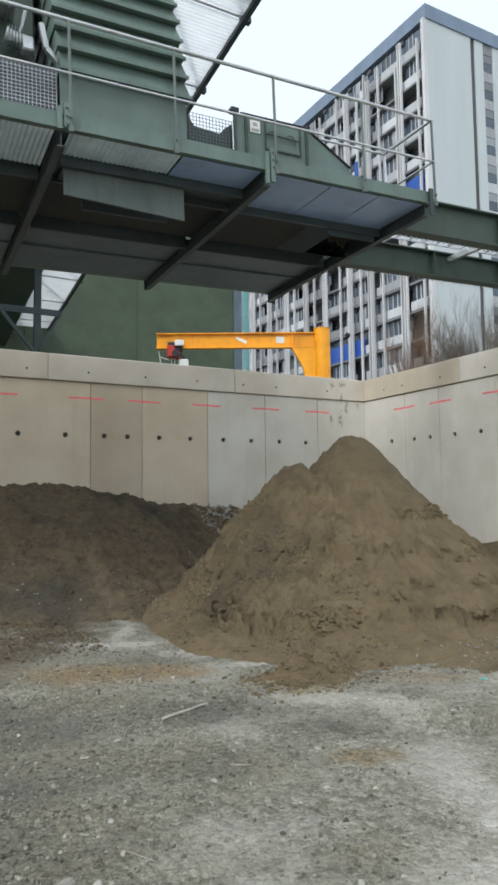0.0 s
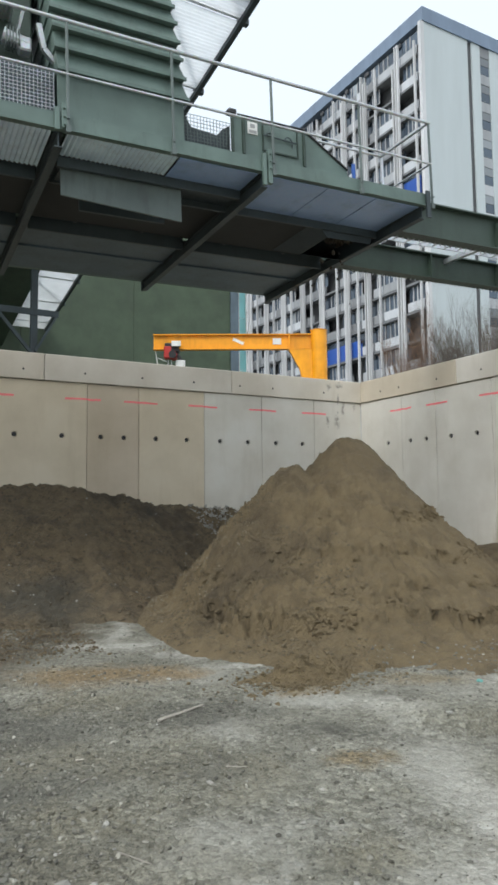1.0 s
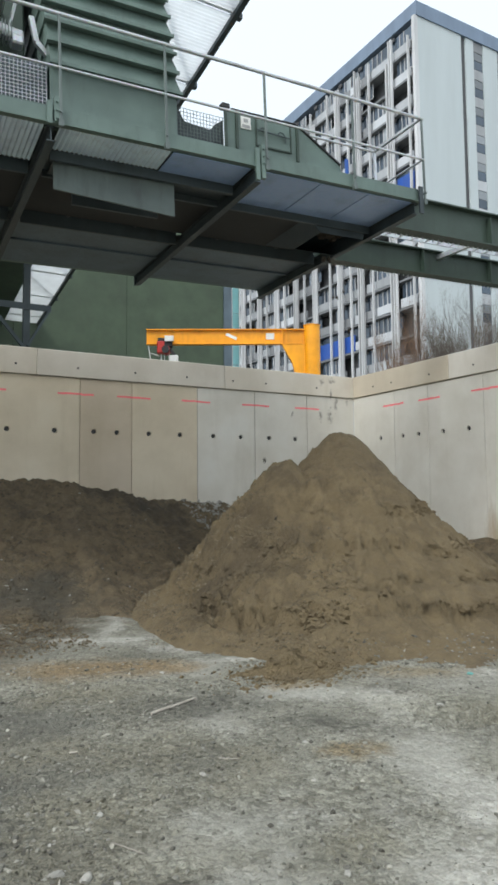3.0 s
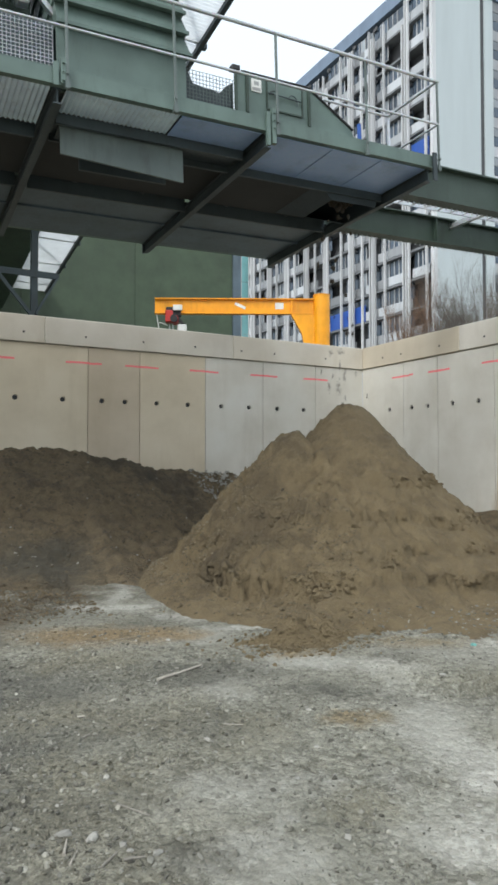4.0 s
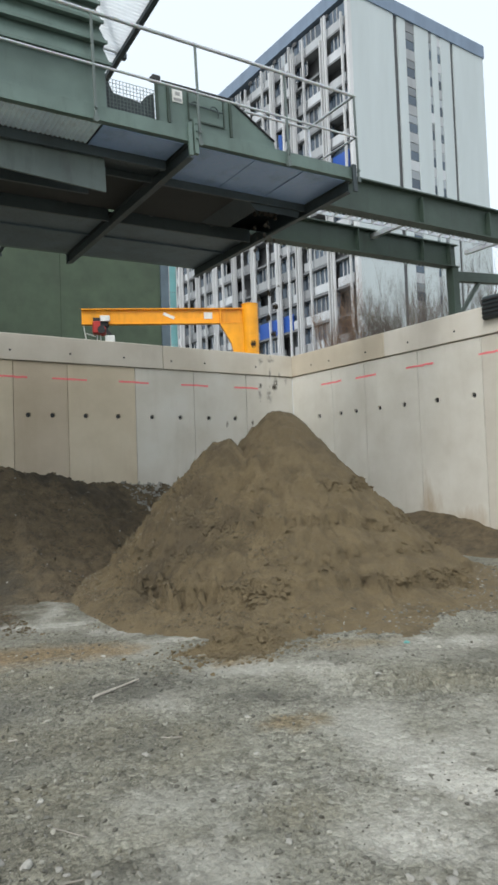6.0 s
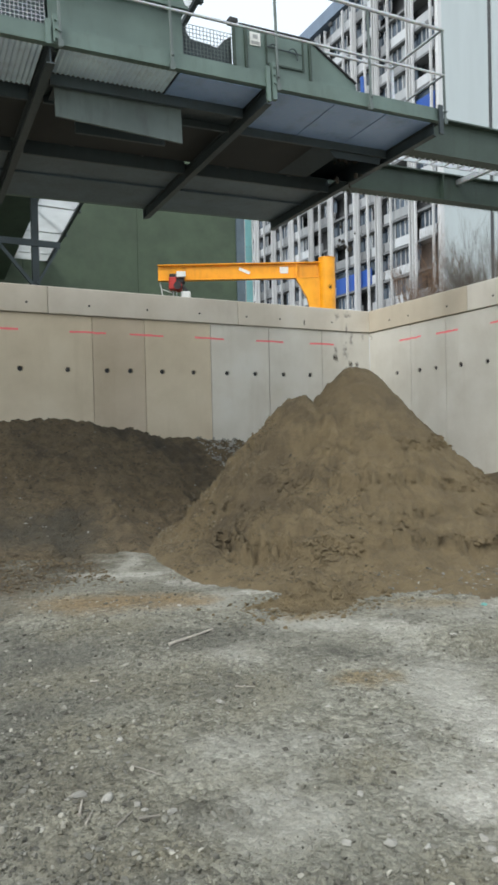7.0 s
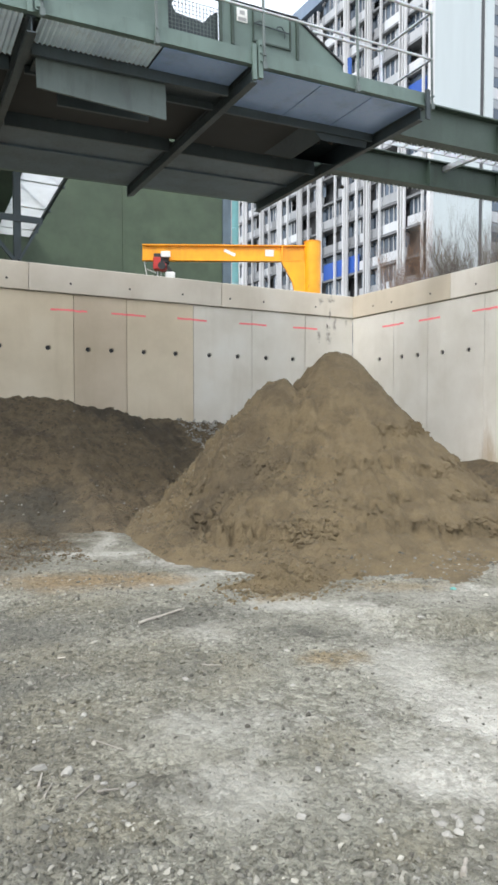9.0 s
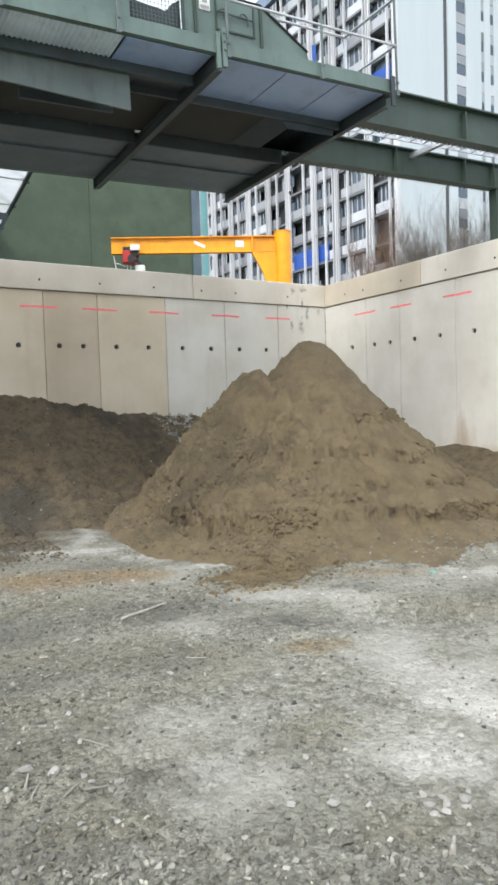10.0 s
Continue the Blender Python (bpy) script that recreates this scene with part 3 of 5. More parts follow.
ground = make_grid("ground", axis(0.0, 5.6, 0.02, 2500), axis(1.3, 6.4, 0.02, 2500), ground_height, GROUND)
tagged(ground, "compacted grey gravel yard with pale dust spills", "ground", kind="structure")

# ---- retaining walls in cast panels with a coping ----
WALL_Y, WALL_X = 14.05, 11.07
CAP_Z, TOP_Z, HOLE_Z = 4.09, 4.64, 2.96


def panel_mesh(width, height, holes, thick=0.3):
    """A panel in x and z with its face at y = 0; holes: places along x of the conical tie holes."""
    bm = bmesh.new()
    half, r, deep = 0.12, 0.056, 0.13
    c = 0.007
    xs = [0.0]
    for h in sorted(holes):
        xs += [h - half, h + half]
    xs.append(width)
    z0, z1, z2, z3 = 0.0, HOLE_Z - half, HOLE_Z + half, height

    def quad(a, b, lo, hi):
        vs = [bm.verts.new(p) for p in ((a, 0, lo), (b, 0, lo), (b, 0, hi), (a, 0, hi))]
        bm.faces.new(vs)

    for i in range(len(xs) - 1):
        a, b = xs[i], xs[i + 1]
        lo_a, hi_b = (c if i == 0 else a), (width - c if i == len(xs) - 2 else b)
        quad(lo_a, hi_b, z0, z1)
        quad(lo_a, hi_b, z2, z3 - c)
        if i % 2 == 0:
            quad(lo_a, hi_b, z1, z2)
        else:
            mid = (a + b) / 2
            n = 16
            outer, rim, deepest = [], [], []
            for k in range(n):
                t = 2 * math.pi * k / n
                s = half / max(abs(math.cos(t)), abs(math.sin(t)))
                outer.append(bm.verts.new((mid + s * math.cos(t), 0, HOLE_Z + s * math.sin(t))))
                rim.append(bm.verts.new((mid + r * math.cos(t), 0, HOLE_Z + r * math.sin(t))))
                deepest.append(bm.verts.new((mid + r * 0.8 * math.cos(t), deep, HOLE_Z + r * 0.8 * math.sin(t))))
            for k in range(n):
                j = (k + 1) % n
                bm.faces.new((outer[k], outer[j], rim[j], rim[k]))
                bm.faces.new((rim[k], rim[j], deepest[j], deepest[k]))
            bm.faces.new(deepest)
    # chamfered sides and top, and the back
    for pts in (((c, 0, 0), (c, 0, height - c), (0, c, height), (0, c, 0)), ((width - c, 0, 0), (width, c, 0), (width, c, height), (width - c, 0, height - c)),
                ((c, 0, height - c), (width - c, 0, height - c), (width, c, height), (0, c, height)),
                ((0, c, 0), (0, c, height), (0, thick, height), (0, thick, 0)), ((width, c, 0), (width, thick, 0), (width, thick, height), (width, c, height)),
                ((0, c, height), (width, c, height), (width, thick, height), (0, thick, height)), ((0, thick, 0), (0, thick, height), (width, thick, height), (width, thick, 0))):
        bm.faces.new([bm.verts.new(p) for p in pts])
    bmesh.ops.remove_doubles(bm, verts=bm.verts, dist=0.0005)
    bmesh.ops.recalc_face_normals(bm, faces=bm.faces)
    return bm


def build_wall(name, m, joints, holes, cap_joints, cap_holes, marks, label, pours):
    """A wall along its own x with its face at y = 0."""
    core = part(name, boxes((joints[0], joints[-1], 0.14, 0.42, -0.5, CAP_Z - 0.012)), CONCRETE)
    core.matrix_basis = m
    tagged(core, label, "wall", kind="structure")
    for a, b in zip(joints, joints[1:]):
        mine = [h - a - 0.005 for h in holes if a + 0.14 < h < b - 0.14]
        p = part("concrete_panel", panel_mesh(b - a - 0.010, CAP_Z - 0.014, mine, 0.138), POURS[pours[a]] if a in pours else CONCRETE, core)
        p.location = (a + 0.005, 0, 0)
        for h in mine:
            # added black disc, standing in for the shade inside the hole
            part("tie_hole_plug", tubes(((h, 0.030, HOLE_Z), (h, 0.05, HOLE_Z), 0.046)), BLACK, p, "black disc standing in for shade deep in a tie hole")
    for a, b in zip(cap_joints, cap_joints[1:]):
        bm = boxes((a + 0.004, b - 0.004, -0.035, 0.46, CAP_Z, TOP_Z), bevel=0.012)
        part("coping_beam", bm, CONCRETE, core)
    for h in cap_holes:
        # black disc on the face, in place of a small hole's shade
        part("tie_plug", tubes(((h, -0.037, 4.29), (h, -0.02, 4.29), 0.024)), BLACK, core, "small black disc standing in for a dark tie hole")
    rnd = random.Random(len(joints))
    for a, b in marks:
        bm = bmesh.new()
        n = 6
        for i in range(n):
            x0, x1 = a + (b - a) * i / n, a + (b - a) * (i + 1) / n + 0.01
            zc = 3.745 + rnd.uniform(-0.006, 0.006)
            box(bm, x0, x1, -0.003, 0.001, zc - 0.017 - rnd.uniform(0, 0.007), zc + 0.017 + rnd.uniform(0, 0.007))
        part("red_mark", bm, RED_PAINT, core, "red sprayed level line")
    return core


WALL_NORTH = build_wall("wall_north", pose(0, WALL_Y, 0),
                        [-14, -12.4, -10.8, -9.2, -7.6, -6.0, -4.4, -2.9, -1.36, 0.2, 1.78, 3.80, 4.944, 6.524, 8.054, 9.58, 11.07],
                        [-2.1, -1.0, -0.3, 0.6, 1.4, 2.33, 3.275, 4.10, 4.61, 5.34, 6.09, 6.93, 7.67, 8.45, 9.22],
                        [-14, -10, -6, -2, 2.9, 7.23, 11.53], [-1.2, 0.1, 1.3, 2.48, 3.74, 5.01, 6.25, 7.45, 8.36, 9.87],
                        [(-1.6, -0.9), (0.0, 0.7), (1.55, 2.30), (3.33, 4.08), (4.61, 5.37), (6.13, 6.85), (7.71, 8.45), (9.22, 9.94)],
                        "pale cast concrete retaining wall with tie holes and red level marks",
                        {0.2: "tan", 1.78: "tan", 3.80: "brown", 4.944: "tan", 6.524: "cool", 8.054: "cool", 9.58: "cool"})
# the other wall runs along -y from the corner: its own x is the way from the corner towards the yard
WALL_EAST = build_wall("wall_east", pose(WALL_X, WALL_Y, 0, 0, 0, -90),
                       [0.0, 1.57, 2.71, 4.32, 5.93, 7.5, 9.1, 10.7, 12.3, 13.9, 15.5, 17.1],
                       [1.06, 1.86, 2.39, 3.16, 3.90, 4.80, 5.71, 6.5, 7.2, 8.1, 8.8],
                       [0.037, 3.4, 7.4, 11.4, 15.4, 17.1], [0.85, 1.53, 2.81, 4.11, 5.34, 6.6, 7.9],
                       [(1.17, 1.91), (2.42, 3.08), (4.0, 4.74), (5.87, 6.6), (7.6, 8.3)],
                       "pale cast concrete retaining wall meeting the other at a corner", {0.0: "cool", 1.57: "cool", 2.71: "cool", 4.32: "cool"})


# ---- heaps ----
APEX = Vector((6.33, 8.38, 2.56))
BASE_R = ((0, 3.1), (45, 3.2), (90, 3.3), (135, 3.1), (160, 3.05), (180, 3.2), (206, 3.65), (226, 3.8), (245, 3.6), (270, 3.25), (299, 3.0), (330, 3.0), (360, 3.1))


def base_radius(a):
    d = math.degrees(a) % 360
    return float(np.interp(d, [p[0] for p in BASE_R], [p[1] for p in BASE_R]))


def ridged(p):
    return 1 - abs(noise.noise(p))


# broken ledges on the slope: height, drop and a number that sets one apart from the next
SCARPS = ((0.34, 0.12, 2.3), (0.62, 0.09, 7.4), (0.98, 0.09, 11.6), (1.4, 0.07, 15.2))


def scarp(x, y, a, level, side):
    c = level + 0.16 * noise.noise(Vector((x * 0.9, y * 0.9, side))) + 0.08 * noise.noise(Vector((x * 3.5, y * 3.5, side))) + 0.03 * noise.noise(Vector((x * 11, y * 11, side)))
    return c, min(1.0, max(0.0, 0.55 + 2.2 * noise.noise(Vector((a * 2.3, level, side)))))


def pile_height(x, y):
    dx, dy = x - APEX.x, y - APEX.y
    r, a = math.hypot(dx, dy), math.atan2(dy, dx)
    R = base_radius(a) + 0.12 * noise.noise(Vector((math.cos(a) * 2, math.sin(a) * 2, 7)))
    t = max(0.0, r - 0.14) / (R - 0.14)
    left = max(0.0, math.cos(a - radians(185)))
    h = APEX.z * (max(0.0, 1 - t) ** 1.13 if t < 1 else 1 - t)
    h -= (0.17 + 0.13 * left) * math.sin(min(max(t, 0), 1) * math.pi)                     # a little hollow
    cone = APEX.z + 0.10 - math.sqrt((APEX.z - h) ** 2 + 0.018)              # rounded top
    # the older shoulder beside the top
    s = 1.2 * max(0.0, math.hypot(x - 5.36, (y - 8.55) * 0.9) - 0.10)
    s = 2.18 - math.sqrt(s * s + 0.010)
    h = max(cone, s)
    # a thin apron of slumped sand round the toe
    if t > 0.85:
        edge = (1.0 + 0.13 * max(0.0, math.cos(a - radians(275))) ** 2 + 0.02 + 0.10 * noise.noise(Vector((x * 1.3, y * 1.3, 3))) + 0.05 * noise.noise(Vector((x * 5, y * 5, 3))) - t) * 0.35
        h = max(h, min(edge, 0.09))
    # a tongue of dug-over sand in front of the toe
    d = ((x - 3.45) / 0.55) ** 2 + ((y - 5.32) / 0.34) ** 2 + 1.1 * noise.noise(Vector((x * 3, y * 3, 6)))
    if d < 1:
        h = max(h, 0.085 * (1 - d) * (1 + 0.6 * math.sin((x * 0.55 + y) * 26 + 3 * noise.noise(Vector((x * 3, y * 3, 2))))) + 0.03 * noise.noise(Vector((x * 9, y * 9, 1))))
    if h > 0.0:
        p = Vector((x, y, h))
        k = min(1.0, h / 0.3) * float(np.interp(h, [0.3, 1.5, 2.2, 2.5], [1.0, 0.9, 0.55, 0.35]))
        # lobes of slid sand, steeper on their lower side
        q = Vector((a * 3.0 * max(r, 0.6), h * 2.3, 1))
        warp = noise.noise(q * 0.9 + Vector((5, 0, 0)))
        lobe = noise.noise(Vector((q.x * 0.8 + warp, q.y * 2.2 + 1.2 * warp, 4)))
        rough_side = 0.35 + 0.65 * min(1.0, max(0.0, 0.5 + 1.6 * noise.noise(Vector((x * 0.8, y * 0.8, 12))) + 0.5 * left - 0.25 * (h > 1.9)))
        h += k * (0.08 * noise.noise(p * 1.7) + 0.09 * (abs(lobe) ** 0.7 - 0.35) + rough_side * (1 + 0.9 * left) * (0.06 * noise.noise(p * 4.5) + 0.08 * (ridged(p * 5.5) ** 2 - 0.62) + 0.035 * noise.noise(p * 13)) + 0.02 * noise.noise(p * 21) + 0.014 * noise.noise(p * 38))
        # a gully down the older side
        g = (y - 7.75) + 0.45 * (x - 5.3) + 0.12 * noise.noise(p * 3)
        h -= 0.10 * math.exp(-((g / 0.09) ** 2)) * math.exp(-(((h - 1.35) / 0.4) ** 2)) * left
        # broken scarps where the sand has slumped
        for level, depth, side in SCARPS:
            c, there = scarp(x, y, a, level, side)
            below = c - h
            if below > 0 and there > 0:
                h -= min(depth * there * math.exp(-below / 0.16) * min(1.0, below / 0.02), h * 0.6)
    return h


def heap(name, x0, x1, y0, y1, step, height, material, label, category):
    xs, ys = np.arange(x0, x1 + 1e-6, step), np.arange(y0, y1 + 1e-6, step)
    z = np.array([[height(x, y) for x in xs] for y in ys])
    keep = z > -0.04
    index, verts = {}, []
    for j in range(len(ys)):
        for i in range(len(xs)):
            index[j, i] = len(verts)
            verts.append((xs[i], ys[j], max(z[j, i], -0.05)))
    faces = []
    for j in range(len(ys) - 1):
        for i in range(len(xs) - 1):
            if keep[j, i] or keep[j + 1, i] or keep[j, i + 1] or keep[j + 1, i + 1]:
                faces.append((index[j, i], index[j, i + 1], index[j + 1, i + 1], index[j + 1, i]))
    used = sorted({v for f in faces for v in f})
    back = {v: k for k, v in enumerate(used)}
    me = bpy.data.meshes.new(name)
    me.from_pydata([verts[v] for v in used], [], [tuple(back[v] for v in f) for f in faces])
    me.materials.append(material)
    me.polygons.foreach_set("use_smooth", [True] * len(me.polygons))
    return tagged(new(name, me), label, category)


pile = heap("sand_pile", 2.0, 10.2, 4.4, 12.2, 0.028, pile_height, SAND, "tall conical pile of damp brown sandy soil with a side shoulder", "soil pile")


def dark_height(x, y):
    top = float(np.interp(x, [-6, 1.5, 3.3, 3.9, 5.5, 7.0, 8.5, 11], [1.70, 1.84, 1.87, 1.67, 1.43, 1.30, 1.0, 0.5]))
    front = float(np.interp(x, [-6, 0, 1.3, 2.4, 3.1, 4.5, 6, 11], [9.6, 9.3, 9.2, 8.9, 8.9, 9.9, 11, 12.6])) + 0.3 * noise.noise(Vector((x * 1.5, 0, 0))) + 0.22 * noise.noise(Vector((x * 4.5, 2, 0)))
    t = (y - front) / (12.9 - front)
    if t < 0:
        return t * 0.5
    s = min(t, 1.0)
    h = top * (s * 1.05 - 0.12 * math.sin(s * math.pi) * (1 - s)) if s < 1 else top
    h = min(h, top)
    p = Vector((x, y, h))
    k = min(1, h / 0.3)
    return h + k * (0.09 * noise.noise(p * 1.3) + 0.07 * noise.noise(p * 3.1) + 0.07 * noise.noise(p * 6) + 0.04 * noise.noise(p * 15))


heap("soil_heap", -6.0, 8.6, 8.4, WALL_Y + 0.03, 0.05, dark_height, DARK_SOIL, "long dark grey-brown soil heap lying against the concrete wall", "soil heap")


def east_height(x, y):
    d = (WALL_X - x) / 1.15
    top = float(np.interp(y, [3, 6.6, 7.6, 8.4, 9.6, 11, 12.5], [0.0, 0.12, 0.28, 0.48, 0.66, 0.6, 0.3]))
    h = top * (1 - d) - (0.06 if d > 1 else 0)
    p = Vector((x, y, h))
    return h + (0.06 * noise.noise(p * 2.3) + 0.03 * noise.noise(p * 7)) * min(1, max(h, 0) / 0.15)


heap("soil_bank", 9.4, WALL_X + 0.03, 3.0, 12.8, 0.05, east_height, DARK_SOIL, "low dark soil bank along the foot of the concrete wall", "soil heap")


# ---- conveyor platform on two girders ----
PLATFORM = pose(4.4, 7.65, 6.055, 0, -1.7, -1.5)      # own x along the belt, own y away from the yard, z = underside of the edge beam


def build_platform():
    top = thing("conveyor_platform", PLATFORM)
    tagged(top, "dark green steel conveyor platform with galvanised guard rails", "conveyor")
    U0, U1, BACK = -7.4, 2.95, 5.1
    # edge beams
    for v, name in ((0.0, "edge_beam"), (BACK, "edge_beam")):
        bm = boxes((U0, U1, v - 0.01, v + 0.012, 0.0, 0.19))
        box(bm, U0, U1, v - 0.045, v + 0.05, -0.012, 0.0)
        part(name, bm, GREEN, top)
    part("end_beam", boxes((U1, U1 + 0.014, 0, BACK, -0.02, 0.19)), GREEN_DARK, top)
    # cross beams with end brackets
    for u in (-5.5, -2.70, 0.06, 2.86):
        bm = bmesh.new()
        box(bm, u - 0.05, u + 0.05, 0.03, BACK + 0.03, -0.20, -0.185)
        box(bm, u - 0.05, u + 0.05, 0.03, BACK + 0.03, -0.03, -0.014)
        box(bm, u - 0.008, u + 0.008, 0.03, BACK + 0.03, -0.185, -0.03)
        part("cross_beam", bm, DARK_STEEL, top)
        for v in (-0.05, BACK + 0.04):
            if u > 2:
                part("corner_plate", boxes((u + 0.03, u + 0.105, v - 0.014, v + 0.02, -0.20, 0.22)), DARK_STEEL, top)
                continue
            bm = bmesh.new()
            drop = -0.2 if u > 0 else -0.03
            box(bm, u - 0.055, u + 0.0, v - 0.012, v + 0.03, drop, 0.24)
            box(bm, u + 0.025, u + 0.085, v - 0.02, v + 0.04, drop + 0.03, 0.30)
            for z in (0.03, 0.13, 0.23):
                tube(bm, (u + 0.055, v - 0.05, z), (u + 0.055, v - 0.01, z), 0.014, 6)
            # far brackets take a darker colour for the shaded side
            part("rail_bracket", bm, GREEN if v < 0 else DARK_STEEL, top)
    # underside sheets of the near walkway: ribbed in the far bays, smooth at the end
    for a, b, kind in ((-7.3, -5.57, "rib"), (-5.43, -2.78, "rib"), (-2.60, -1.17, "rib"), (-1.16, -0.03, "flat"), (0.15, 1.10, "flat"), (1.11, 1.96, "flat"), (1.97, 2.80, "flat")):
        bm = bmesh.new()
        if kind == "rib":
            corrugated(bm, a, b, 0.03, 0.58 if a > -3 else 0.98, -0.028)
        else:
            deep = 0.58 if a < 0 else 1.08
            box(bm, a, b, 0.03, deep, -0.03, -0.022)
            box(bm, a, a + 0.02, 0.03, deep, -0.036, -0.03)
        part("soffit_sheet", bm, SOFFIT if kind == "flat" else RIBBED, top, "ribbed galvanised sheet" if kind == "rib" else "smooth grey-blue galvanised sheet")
    for a, b in ((-7.3, -5.57), (-5.43, -2.78), (-2.60, -0.03), (0.15, 2.80)):
        bm = boxes((a, b, 2.85, 4.95, -0.05, -0.035))
        box(bm, a, b, 3.75, 3.79, -0.085, -0.05)
        part("soffit_plate", bm, BACK_PLATE, top)
        part("trough_floor", boxes((a, b, 1.12, 2.8, 0.10, 0.12)), TROUGH, top)
        for v in (1.10, 2.80):
            part("trough_side", boxes((a, b, v - 0.02, v + 0.02, -0.15, 0.10)), DARK_STEEL, top)
    part("walkway_channel", boxes((-2.60, -0.03, 0.59, 0.65, -0.15, -0.02)), DARK_STEEL, top)
    part("inner_soffit", boxes((-2.60, -0.03, 0.66, 1.07, -0.06, -0.05)), TROUGH, top)
    part("deck_sheet", boxes((U0, U1, 0.015, 1.08, 0.02, 0.03)), DARK_STEEL, top)
    part("deck_sheet", boxes((U0, U1, 2.82, 5.08, 0.02, 0.03)), DARK_STEEL, top)
    part("trough_lid", boxes((U0, 1.4, 1.1, 2.8, 0.125, 0.14)), TROUGH, top)
    # return rollers and hanging frames in the trough
    for u in (-4.6, -3.4, -1.9, -0.8, 0.7, 1.9):
        part("return_roller", tubes(((u, 1.2, 0.04), (u, 2.7, 0.04), 0.045)), DARK_STEEL, top)
    part("belt", boxes((-7.3, 2.2, 1.3, 2.6, -0.02, -0.005)), RUBBER, top, "black rubber belt")
    # discharge hood over the opening
    bm = bmesh.new()
    rims = [[bm.verts.new((x, y, z)) for x, y in ((a, c), (b, c), (b, d), (a, d))] for a, b, c, d, z in ((1.5, 2.78, 1.12, 2.78, 0.09), (1.85, 2.7, 1.16, 2.0, -0.24))]
    for i in range(4):
        j = (i + 1) % 4
        bm.faces.new((rims[0][i], rims[0][j], rims[1][j], rims[1][i]))
    bm.faces.new(rims[0])
    hood = part("discharge_hood", bm, TROUGH, top)
    hood.modifiers.new("plate", "SOLIDIFY").thickness = 0.012
    # pale deflector plate hung under the trough
    bm = prism(bmesh.new(), [(-2.54, -0.10), (-2.54, -0.48), (-0.90, -0.585), (-0.90, -0.10)], 0.68, 0.71)
    part("deflector_plate", bm, DULL_PLATE, top, "flat pale grey deflector plate")
    bm = boxes((-2.54, -0.90, 0.715, 1.08, -0.12, -0.10))
    box(bm, -2.2, -0.98, 1.13, 1.17, -0.45, -0.2)
    part("deflector_shelf", bm, DARK_STEEL, top)
    for u in (-2.48, -1.0):
        part("hanger", boxes((u - 0.02, u + 0.02, 0.715, 0.75, -0.40, -0.06)), DARK_STEEL, top)
    # guard rail of the yard side
    posts = (-7.1, -5.55, -4.05, -2.60, -1.28, 0.17, 1.65, 3.0)
    for u in posts:
        bm = boxes((u - 0.017, u + 0.017, -0.075, -0.05, -0.06, 1.32), bevel=0.004)
        box(bm, u - 0.03, u + 0.03, -0.085, -0.03, -0.05, 0.03)
        tube(bm, (u, -0.1, 0.12), (u, -0.04, 0.12), 0.016, 6)
        part("rail_post", bm, DULL_PLATE, top)
    part("top_rail", tubes(((-7.4, -0.06, 1.325), (3.03, -0.06, 1.325), 0.024)), GALV, top)
    part("middle_rail", tubes(((-7.4, -0.06, 0.665), (3.03, -0.06, 0.665), 0.017)), GALV, top)
    # end and far rails
    for v in (1.1, BACK):
        bm = boxes((2.98, 3.02, v - 0.02, v + 0.02, -0.05, 1.33))
        part("rail_post", bm, GALV, top)
    part("end_rail", tubes(((3.0, -0.06, 1.325), (3.0, 1.1, 1.325), 0.022)), GALV, top)
    part("end_rail", tubes(((3.0, -0.06, 0.665), (3.0, 1.1, 0.665), 0.017)), GALV, top)
    part("inner_rail", tubes(((3.0, 1.1, 1.325), (1.7, 1.1, 1.325), 0.02)), GALV, top)
    part("inner_rail", tubes(((3.0, 1.1, 0.665), (1.7, 1.1, 0.665), 0.016)), GALV, top)
    return top


